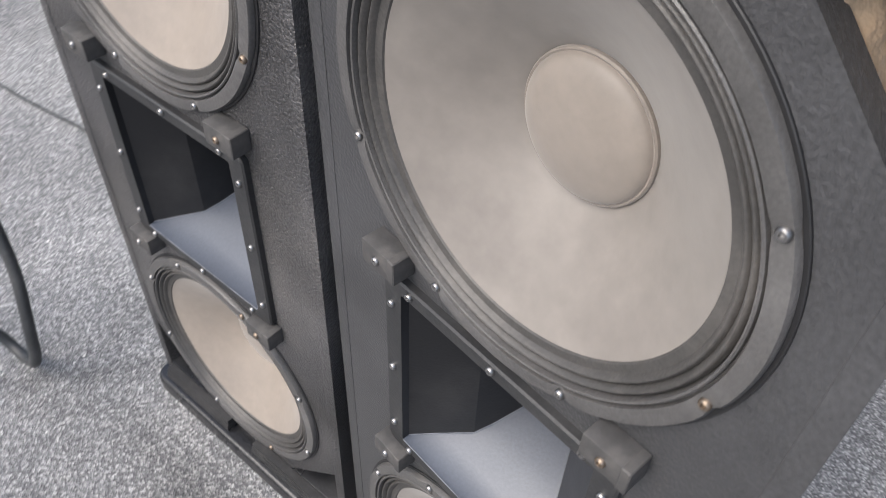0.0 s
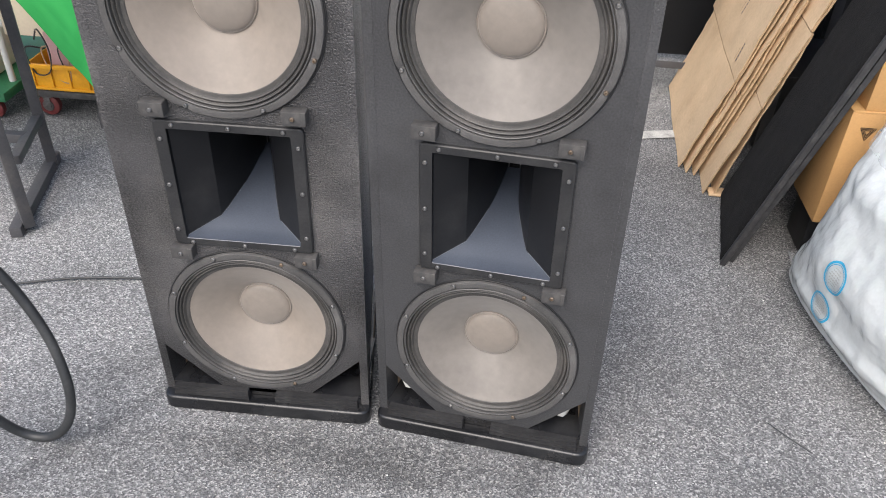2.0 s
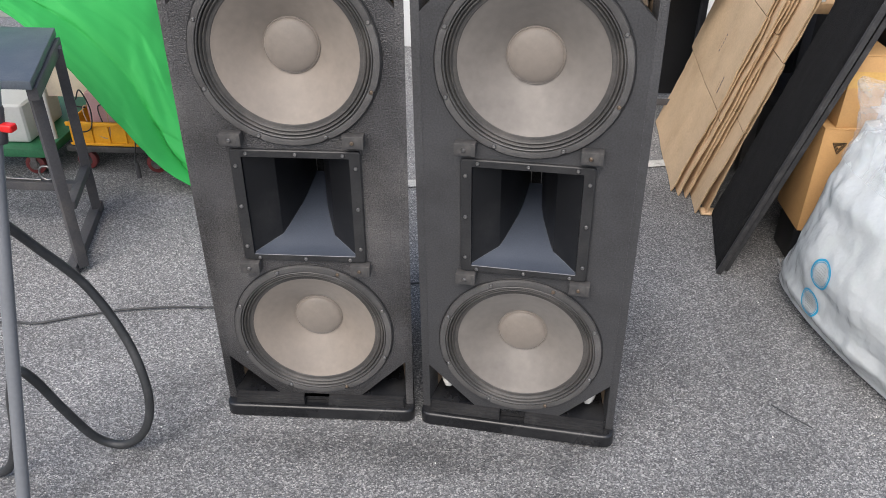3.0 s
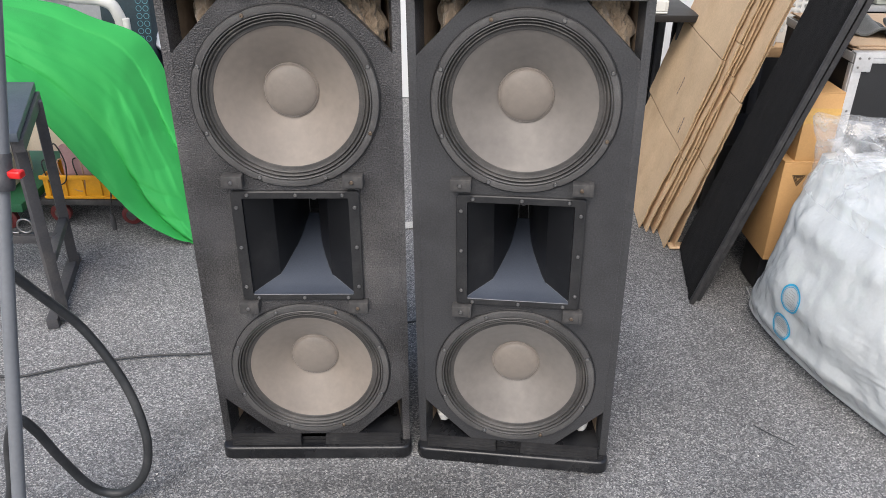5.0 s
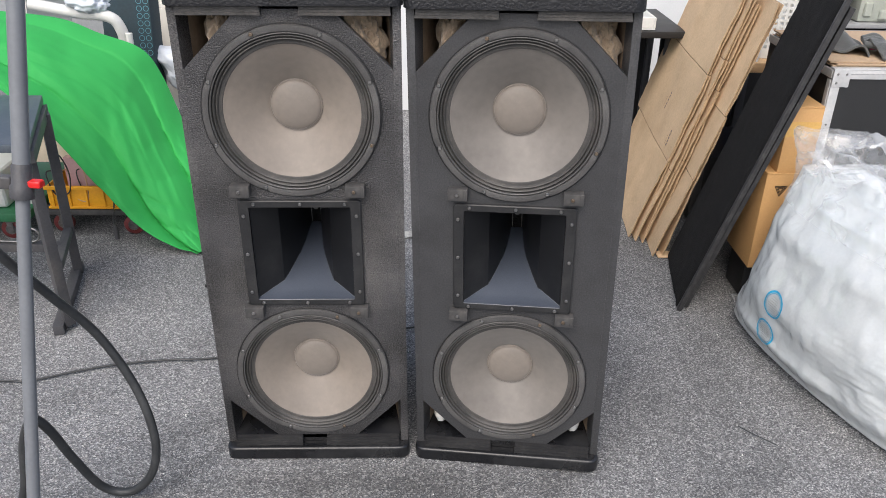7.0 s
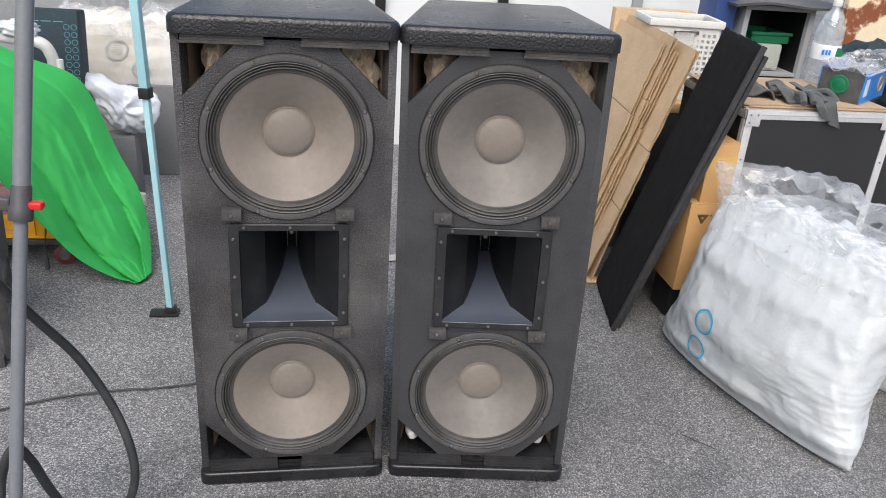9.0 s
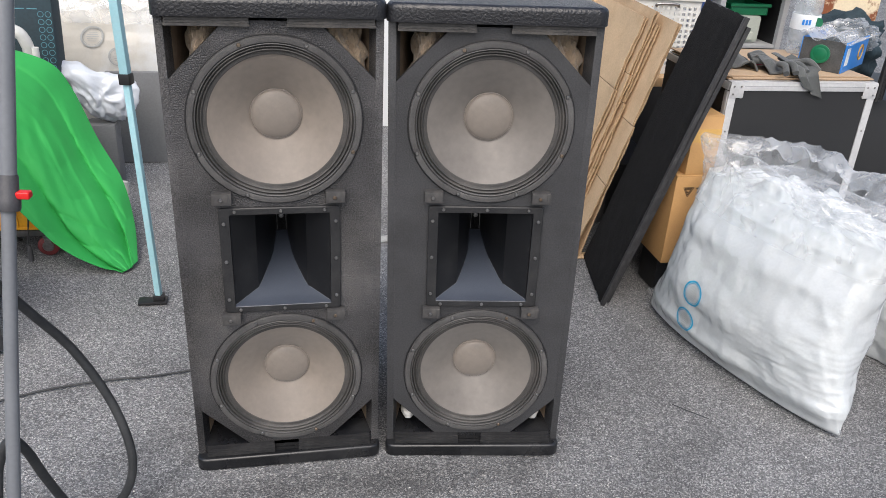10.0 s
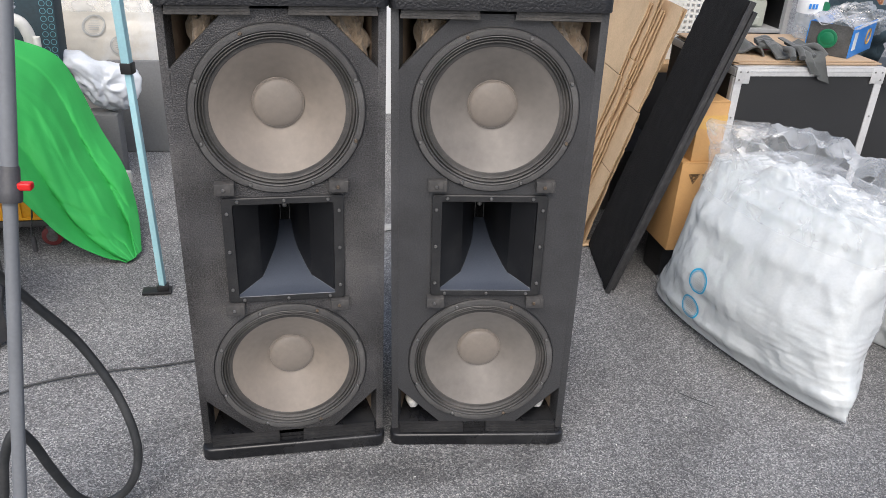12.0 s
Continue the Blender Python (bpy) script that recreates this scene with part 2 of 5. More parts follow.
CARD_DULL = material("dull_cardboard", (0.40, 0.29, 0.19), 0.9, tone=0.15, scale=6, bump=0.2, fine=150)
CARD_EDGE = material("cardboard_edge", (0.36, 0.25, 0.145), 0.9, tone=0.3, scale=60, bump=0.6, fine=150)
CARD_BOX = material("box_cardboard", (0.55, 0.32, 0.13), 0.8, tone=0.08, scale=4, bump=0.1, fine=200, spots=(0.45, 0.25, 0.10), spots_scale=3, spots_amount=0.5)
TAPE = material("yellow_parcel_tape", (0.62, 0.38, 0.12), 0.2, tone=0.12, scale=10, bump=0.1)
FOAM = material("black_foam", (0.006, 0.006, 0.0065), 1.0, tone=0.4, scale=30, bump=1.0, bump_scale=200, bump_depth=0.004, spec=0.25, spots=(0.016, 0.016, 0.016), spots_scale=14, spots_amount=0.5)
PANEL_EDGE = material("grille_frame_edge", (0.024, 0.024, 0.0255), 0.55, tone=0.3, scale=25, bump=0.4, fine=160, spots=(0.09, 0.09, 0.09), spots_scale=20, spots_amount=0.4)
GREEN = material("green_nylon_cloth", (0.024, 0.34, 0.068), 0.75, tone=0.05, scale=3, bump=0.2, fine=500, spots=(0.022, 0.31, 0.062), spots_scale=2, spots_amount=0.5, sheen=0.0)
YELLOW = material("yellow_crate_plastic", (0.78, 0.37, 0.015), 0.45, tone=0.12, scale=6, bump=0.1, spots=(0.55, 0.26, 0.02), spots_scale=6, spots_amount=0.4)
GREY_STEEL = material("grey_painted_steel", (0.055, 0.055, 0.06), 0.55, tone=0.2, scale=12, bump=0.3, fine=150, spots=(0.12, 0.11, 0.10), spots_scale=9, spots_amount=0.5)
BENCH_TOP = material("blue_grey_plate", (0.06, 0.075, 0.095), 0.45, tone=0.2, scale=9, bump=0.3, fine=150, spots=(0.14, 0.15, 0.16), spots_scale=8, spots_amount=0.4)
POLE_GREY = material("grey_tube_paint", (0.16, 0.17, 0.185), 0.4, tone=0.1, scale=10, bump=0.1)
POLE_BLUE = material("pale_blue_tube_paint", (0.32, 0.56, 0.62), 0.45, tone=0.08, scale=14, bump=0.1, spots=(0.45, 0.60, 0.63), spots_scale=20, spots_amount=0.4)
RED = material("red_plastic", (0.65, 0.02, 0.02), 0.35, tone=0.08, bump=0.05)
RUBBER = material("black_rubber_cable", (0.028, 0.03, 0.032), 0.5, tone=0.25, scale=20, bump=0.2, spots=(0.07, 0.07, 0.07), spots_scale=20, spots_amount=0.4)
WHEEL = material("dark_red_wheel", (0.16, 0.03, 0.03), 0.5, tone=0.25, scale=20, bump=0.2)
FLUFF = material("white_polyester_filling", (0.55, 0.578, 0.59), 0.5, tone=0.05, scale=5, coat=1.0, soft_light=0.5, bump=0.7, bump_scale=34, bump_depth=0.0035, spots=(0.48, 0.52, 0.54), spots_scale=7, spots_amount=0.6)
for node in [k for k in FLUFF.node_tree.nodes if k.bl_idname == "ShaderNodeBump"]:
    # long sharp creases of the tight film over the soft filling
    crease, place, blend = FLUFF.node_tree.nodes.new("ShaderNodeTexNoise"), FLUFF.node_tree.nodes.new("ShaderNodeMapping"), FLUFF.node_tree.nodes.new("ShaderNodeBump")
    crease.noise_type = "RIDGED_MULTIFRACTAL"
    crease.inputs["Scale"].default_value, crease.inputs["Detail"].default_value, crease.inputs["Distortion"].default_value = 7.0, 4.0, 0.5
    place.inputs["Rotation"].default_value, place.inputs["Scale"].default_value = (0.35, 0.1, 0.3), (0.8, 0.8, 1.9)
    FLUFF.node_tree.links.new(FLUFF.node_tree.nodes["Texture Coordinate"].outputs["Object"], place.inputs[0])
    FLUFF.node_tree.links.new(place.outputs[0], crease.inputs["Vector"])
    FLUFF.node_tree.links.new(crease.outputs[0], blend.inputs["Height"])
    FLUFF.node_tree.links.new(node.outputs[0], blend.inputs["Normal"])
    blend.inputs["Strength"].default_value, blend.inputs["Distance"].default_value = 0.9, 0.020
    FLUFF.node_tree.links.new(blend.outputs[0], FLUFF.node_tree.nodes["Principled BSDF"].inputs["Coat Normal"])
    soft = FLUFF.node_tree.nodes.new("ShaderNodeBump")
    soft.inputs["Strength"].default_value, soft.inputs["Distance"].default_value = 0.35, 0.012
    FLUFF.node_tree.links.new(crease.outputs[0], soft.inputs["Height"])
    FLUFF.node_tree.links.new(node.outputs[0], soft.inputs["Normal"])
    FLUFF.node_tree.links.new(soft.outputs[0], FLUFF.node_tree.nodes["Principled BSDF"].inputs["Normal"])
# pale grey for painted highlights on the horn's edges
LIP_GLINT = material("plastic_edge_glint", (0.11, 0.12, 0.14), 0.3, tone=0.3, scale=30, bump=0.0)
WHITE_FILM = material("white_carrier_film", (0.58, 0.62, 0.67), 0.3, tone=0.04, scale=8, bump=0.3, bump_scale=60, bump_depth=0.004, coat=0.3)
FILM = film_material("clear_plastic_film", (0.92, 0.94, 0.95), 0.84, 0.10)
SACK = material("cream_filling", (0.50, 0.475, 0.42), 0.55, tone=0.05, scale=4, coat=0.4, bump=0.5, bump_scale=12, bump_depth=0.01, spots=(0.66, 0.70, 0.74), spots_scale=2.2, spots_amount=0.9)
PRINT_GREY = material("faded_grey_print", (0.36, 0.37, 0.36), 0.6, tone=0.1, bump=0.0)
PRINT_BLUE = material("blue_print", (0.03, 0.33, 0.55), 0.4, tone=0.2, scale=40, bump=0.0)
CASE_BLACK = material("black_laminate", (0.020, 0.0205, 0.0215), 0.5, tone=0.12, scale=5, bump=0.2, fine=300)
ALU = material("aluminium_edging", (0.60, 0.60, 0.60), 0.42, metal=0.35, tone=0.1, scale=16, bump=0.1)
WHITE = material("white_plastic", (0.62, 0.62, 0.59), 0.5, tone=0.06, scale=6, bump=0.05, spots=(0.55, 0.54, 0.50), spots_scale=6, spots_amount=0.4)
WOOD = material("pale_table_wood", (0.50, 0.33, 0.18), 0.6, tone=0.18, scale=5, bump=0.2, fine=60)
WHITE_PANEL = material("white_metal_sheet", (0.74, 0.76, 0.77), 0.5, tone=0.05, scale=2, bump=0.05, spots=(0.60, 0.62, 0.64), spots_scale=1.5, spots_amount=0.4)
GREY_FRAME = material("grey_window_frame", (0.33, 0.34, 0.35), 0.5, tone=0.1, bump=0.1)
TARP = material("grey_tarpaulin", (0.27, 0.28, 0.29), 0.5, tone=0.15, scale=4, bump=0.3, fine=60)
DARK_SHEET = material("dark_grey_board", (0.16, 0.165, 0.17), 0.5, tone=0.15, scale=3, bump=0.1)
RUST = material("rusty_cream_paint", (0.72, 0.60, 0.42), 0.6, tone=0.1, scale=5, bump=0.3, spots=(0.20, 0.06, 0.02), spots_scale=5, spots_from=0.52, spots_to=0.58, spots_amount=1.0)
BLUE = material("blue_plastic", (0.02, 0.05, 0.17), 0.4, tone=0.2, scale=6, bump=0.1)
BOX_BLUE = material("blue_printed_card", (0.02, 0.20, 0.60), 0.35, tone=0.08, bump=0.05)
GREEN_TUB = material("green_tub_plastic", (0.008, 0.15, 0.065), 0.4, tone=0.1, bump=0.05)
GREEN_DARK = material("dark_green_steel", (0.03, 0.16, 0.07), 0.5, tone=0.2, scale=10, bump=0.2)
TEAL = material("dark_teal_fabric", (0.018, 0.036, 0.046), 0.8, tone=0.3, scale=10, bump=0.4, fine=90)
TEAL_LINE = material("teal_print", (0.10, 0.28, 0.33), 0.6, tone=0.2, bump=0.0)
FELT = material("grey_work_glove_fabric", (0.078, 0.083, 0.082), 0.95, tone=0.2, scale=20, bump=0.6, fine=250, sheen=0.2)
PINK = material("pink_fabric", (0.60, 0.07, 0.15), 0.8, tone=0.1, bump=0.2)
BOTTLE = film_material("clear_bottle_plastic", (0.80, 0.86, 0.88), 0.78, 0.08)
LABEL_WHITE = material("white_label", (0.72, 0.75, 0.76), 0.5, tone=0.05, bump=0.0)
PAINT_LINE = material("worn_white_road_paint", (0.42, 0.42, 0.40), 0.8, tone=0.3, scale=20, bump=0.5, fine=200, spots=(0.16, 0.16, 0.155), spots_scale=22, spots_amount=0.9)
DUSTY = material("dusty_asphalt_seam", (0.07, 0.07, 0.068), 0.95, tone=0.4, scale=25, bump=0.7, fine=200)
MACHINE = material("grey_green_casing", (0.42, 0.45, 0.40), 0.5, tone=0.1, bump=0.1)
PINKISH = material("pink_grey_carton", (0.48, 0.30, 0.31), 0.7, tone=0.1, bump=0.1)
NAVY = material("navy_carton", (0.05, 0.10, 0.20), 0.6, tone=0.2, scale=20, bump=0.1)
CREAM = material("cream_board", (0.66, 0.57, 0.45), 0.7, tone=0.08, bump=0.1)
COPPER = material("beige_wire", (0.48, 0.31, 0.20), 0.5, tone=0.1, bump=0.0)
DEBRIS = material("pale_grit", (0.6, 0.6, 0.57), 0.8, tone=0.2, bump=0.0, vary=0.2)


# ---- building helpers ----
def mesh_of(name, bm, mat, smooth=None):
    bmesh.ops.recalc_face_normals(bm, faces=bm.faces)
    me = bpy.data.meshes.new(name)
    bm.to_mesh(me)
    bm.free()
    me.materials.append(mat)
    if smooth is not None:
        me.polygons.foreach_set("use_smooth", [True] * len(me.polygons))
        me.set_sharp_from_angle(angle=radians(smooth))
    return me


def part(name, bm, mat, parent, label="", smooth=35):
    """One mesh object under a thing or under a part."""
    ob = new(name, mesh_of(name, bm, mat, smooth))
    ob.parent = parent
    if label:
        tagged(ob, label)
    return ob


def thing(name, label, category, m=None, group="", kind="", bm=None, mat=None, smooth=35):
    ob = new(name, mesh_of(name, bm, mat, smooth) if bm else None)
    if m is not None:
        ob.matrix_basis = m
    return tagged(ob, label, category, group, kind)


def box(x0, x1, y0, y1, z0, z1, bevel=0.0, seg=2, bm=None):
    b = bm or bmesh.new()
    r = bmesh.ops.create_cube(b, size=1)
    for v in r["verts"]:
        v.co = Vector(((x0 + x1) / 2 + v.co.x * (x1 - x0), (y0 + y1) / 2 + v.co.y * (y1 - y0), (z0 + z1) / 2 + v.co.z * (z1 - z0)))
    if bevel:
        es = list({e for v in r["verts"] for e in v.link_edges})
        bmesh.ops.bevel(b, geom=es, offset=bevel, segments=seg, profile=0.6, affect="EDGES", clamp_overlap=True)
    return b


def prism(points, d, bevel=0.0):
    """A flat outline (3D points) pushed along the vector d."""
    b = bmesh.new()
    f = b.faces.new([b.verts.new(p) for p in points])
    r = bmesh.ops.extrude_face_region(b, geom=[f])
    bmesh.ops.translate(b, verts=[v for v in r["geom"] if isinstance(v, bmesh.types.BMVert)], vec=d)
    if bevel:
        bmesh.ops.bevel(b, geom=list(b.edges), offset=bevel, segments=2, profile=0.6, affect="EDGES", clamp_overlap=True)
    return b


def lathe(profile, n=64, axis="y", bm=None, at=(0, 0, 0)):
    """Turns (radius, height) pairs round an axis: y points away from the viewer, z up."""
    b = bm or bmesh.new()
    rings = []
    for r, h in profile:
        ring = []
        if r < 1e-6:
            p = (0, h, 0) if axis == "y" else (0, 0, h)
            ring = [b.verts.new(Vector(at) + Vector(p))] * n
        else:
            for i in range(n):
                a = 2 * math.pi * i / n
                p = (r * math.cos(a), h, r * math.sin(a)) if axis == "y" else (r * math.cos(a), r * math.sin(a), h)
                ring.append(b.verts.new(Vector(at) + Vector(p)))
        rings.append(ring)
    for a, c in zip(rings, rings[1:]):
        for i in range(n):
            j = (i + 1) % n
            q = [a[i], a[j], c[j], c[i]]
            q = [v for k, v in enumerate(q) if v not in q[:k]]
            if len(q) > 2:
                b.faces.new(q)
    return b


def tube(points, radius, n=10, bm=None, closed_ends=True, taper=None):
    """A round tube along a polyline."""
    b = bm or bmesh.new()
    pts = [Vector(p) for p in points]
    up, rings = Vector((0.13, 0.21, 0.97)), []
    for i, p in enumerate(pts):
        d = (pts[min(i + 1, len(pts) - 1)] - pts[max(i - 1, 0)]).normalized()
        s = d.cross(up)
        if s.length < 0.05:
            s = d.cross(Vector((1, 0, 0)))
        s.normalize()
        u = s.cross(d).normalized()
        r = radius if taper is None else radius * taper[i]
        rings.append([b.verts.new(p + r * (math.cos(2 * math.pi * k / n) * s + math.sin(2 * math.pi * k / n) * u)) for k in range(n)])
    for a, c in zip(rings, rings[1:]):
        for k in range(n):
            b.faces.new((a[k], a[(k + 1) % n], c[(k + 1) % n], c[k]))
    if closed_ends:
        b.faces.new(rings[0])
        b.faces.new(rings[-1][::-1])
    return b


def spline(points, steps=10):
    """A smooth line through the points."""
    p = [Vector(q) for q in points]
    p = [2 * p[0] - p[1]] + p + [2 * p[-1] - p[-2]]
    out = []
    for i in range(1, len(p) - 2):
        for s in range(steps):
            t = s / steps
            a, b, c, d = p[i - 1], p[i], p[i + 1], p[i + 2]
            out.append(0.5 * ((2 * b) + (c - a) * t + (2 * a - 5 * b + 4 * c - d) * t * t + (3 * b - a - 3 * c + d) * t ** 3))
    return out + [p[-2]]


def beam(a, c, w, h, bevel=0.002):
    """A straight bar of rectangular section from a to c."""
    a, c = Vector(a), Vector(c)
    d = c - a
    b = box(-w / 2, w / 2, -h / 2, h / 2, 0, d.length, bevel)
    bmesh.ops.transform(b, matrix=Matrix.Translation(a) @ d.to_track_quat("Z", "Y").to_matrix().to_4x4(), verts=b.verts)
    return b


def lumpy(size, seed, amount=0.25, freq=3.0, sub=4):
    """A rounded uneven lump of the given half sizes."""
    b = bmesh.new()
    bmesh.ops.create_icosphere(b, subdivisions=sub, radius=1)
    for v in b.verts:
        k = 1 + amount * noise.fractal(v.co * freq + Vector((seed * 7.1, seed * 3.3, seed)), 0.8, 2.0, 4)
        v.co = Vector((v.co.x * size[0], v.co.y * size[1], v.co.z * size[2])) * k
    return b


def grid_surface(f, nu, nv, thick=0.0):
    """A sheet from f(u, v), with u and v from 0 to 1."""
    b = bmesh.new()
    vs = [[b.verts.new(f(i / nu, j / nv)) for j in range(nv + 1)] for i in range(nu + 1)]
    for i in range(nu):
        for j in range(nv):
            b.faces.new((vs[i][j], vs[i + 1][j], vs[i + 1][j + 1], vs[i][j + 1]))
    if thick:
        bmesh.ops.recalc_face_normals(b, faces=b.faces)
        bmesh.ops.solidify(b, geom=list(b.faces), thickness=thick)
    return b


# ---- ground ----
def ground_height(x, y):
    near = max(0.0, 1 - math.hypot(x, y) / 12)
    return near * 0.004 * noise.noise(Vector((x * 1.7, y * 1.7, 0)))


def build_ground():
    b = bmesh.new()
    xs = [-2000, -300, -60, -15, -6] + [-4 + 0.1 * i for i in range(81)] + [6, 15, 60, 300, 2000]
    ys = [-2000, -300, -60, -15, -6] + [-3 + 0.1 * i for i in range(81)] + [8, 15, 60, 300, 2000]
    vs = [[b.verts.new((x, y, ground_height(x, y) - 0.003)) for y in ys] for x in xs]
    for i in range(len(xs) - 1):
        for j in range(len(ys) - 1):
            b.faces.new((vs[i][j], vs[i + 1][j], vs[i + 1][j + 1], vs[i][j + 1]))
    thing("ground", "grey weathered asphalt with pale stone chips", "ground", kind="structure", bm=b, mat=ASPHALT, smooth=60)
    b = grid_surface(lambda u, v: Vector((-0.3 + 1.6 * u, 1.21 + 0.41 * u + 0.06 * v, 0.004)), 40, 1)
    thing("road_marking", "worn faded white line painted on the asphalt", "road marking", kind="structure", bm=b, mat=PAINT_LINE)


build_ground()


# ---- loudspeakers ----
def screw_mesh(name, mat, r=0.0044):
    b = lathe([(r, 0), (r, -0.0022), (r * 0.75, -0.0035), (r * 0.42, -0.0036), (r * 0.36, -0.0018), (0, -0.0018)], 12)
    return mesh_of(name, b, mat, 40)


SCREW, SCREW_WORN = screw_mesh("screw", STEEL), screw_mesh("screw", BRASS)


def screw(parent, x, y, z, worn=False):
    ob = new("screw", SCREW_WORN if worn else SCREW)
    ob.parent, ob.location = parent, (x, y, z)
    return ob


def plate_with_holes(outline, holes, y0, y1):
    """An upright plate in the xz plane with holes cut through, from y0 to y1."""
    b = bmesh.new()
    for loop in [outline] + holes:
        vs = [b.verts.new((x, y0, z)) for x, z in loop]
        for i, v in enumerate(vs):
            b.edges.new((v, vs[(i + 1) % len(vs)]))
    bmesh.ops.triangle_fill(b, edges=list(b.edges), use_beauty=True)
    r = bmesh.ops.extrude_face_region(b, geom=list(b.faces))
    bmesh.ops.translate(b, verts=[v for v in r["geom"] if isinstance(v, bmesh.types.BMVert)], vec=(0, y1 - y0, 0))
    return b


def circle(cx, cz, r, n=64):
    return [(cx + r * math.cos(2 * math.pi * i / n), cz + r * math.sin(2 * math.pi * i / n)) for i in range(n)]


def build_woofer(parent, z):
    """A 15 inch driver: cast flange with scalloped screw seats, rolled surround, paper cone, dust cap."""
    b = bmesh.new()
    n = 128
    prof = [(0.1905, 0.0), (0.1905, -0.006), (0.189, -0.0085), (0.1778, -0.0092), (0.1765, -0.0088), (0.1760, -0.0040), (0.1745, -0.0034), (0.1740, -0.0072), (0.1728, -0.0082), (0.1715, -0.0074), (0.1708, -0.003), (0.170, 0.012)]
    rings = []
    for r, h in prof:
        ring = []
        for i in range(n):
            a = 2 * math.pi * i / n
            near = min(abs((a - math.pi / 8 - k * math.pi / 4 + math.pi) % (2 * math.pi) - math.pi) for k in range(8))
            seat = max(0.0, 1 - (near / 0.055) ** 2)
            rr, hh = r, h
            if r > 0.1755:
                hh = h + 0.0035 * seat if h < -0.004 else h
                rr = r - 0.0016 * seat if r > 0.188 else r
            ring.append(b.verts.new((rr * math.cos(a), hh, rr * math.sin(a))))
        rings.append(ring)
    for p, q in zip(rings, rings[1:]):
        for i in range(n):
            b.faces.new((p[i], p[(i + 1) % n], q[(i + 1) % n], q[i]))
    w = part("woofer", b, FLANGE, parent, "dusty dark grey cast driver frame ring")
    w.location = (0, 0, z)
    # black ring draws the shadow line between frame and baffle
    part("gasket", lathe([(0.1938, -0.0002), (0.1936, -0.0016), (0.1928, -0.0022), (0.1900, -0.0022)], 96), BLACK, w, "thin black ring painted as the shadow gap round the driver frame")
    # two cloth rolls, a groove between them and the glued landing on the cone
    prof = [(0.1712, 0.006), (0.1702, -0.001)]
    for r0, r1, base, high in ((0.1700, 0.1634, -0.0008, 0.0044), (0.1628, 0.1570, 0.0008, 0.0032)):
        for k in range(9):
            t = k / 8
            prof.append((r0 + (r1 - r0) * t, base - high * math.sin(t * math.pi)))
    prof += [(0.1562, 0.0024), (0.1538, 0.0031), (0.1512, 0.0028), (0.1490, 0.0034), (0.1481, 0.0050)]
    part("surround", lathe(prof, 96), SURROUND, w, "black ridged cloth surround")
    cone = [(0.1508, 0.0044), (0.1488, 0.0047), (0.1470, 0.0056)]
    for i in range(13):
        t = i / 12
        cone.append((0.1458 - 0.0908 * t, 0.0066 + 0.0622 * t ** 1.1))
    cone.append((0.050, 0.074))
    part("cone", lathe(cone, 96), CONE, w, "taupe dusty paper cone")
    cap = [(0.0590, 0.0660), (0.0588, 0.0630), (0.0575, 0.0615), (0.0560, 0.0622)]
    for i in range(1, 13):
        t = i / 12
        cap.append((0.0556 * math.cos(t * math.pi / 2), 0.0622 - 0.0145 * math.sin(t * math.pi / 2)))
    cap[-1] = (0.0, 0.0477)
    part("dust_cap", lathe(cap, 64), CAP, w, "domed taupe dust cap")
    for k in range(8):
        a = math.pi / 8 + k * math.pi / 4
        screw(w, 0.1832 * math.cos(a), -0.0062, 0.1832 * math.sin(a), worn=(k * 3 + int(z * 10)) % 5 == 0)
    return w


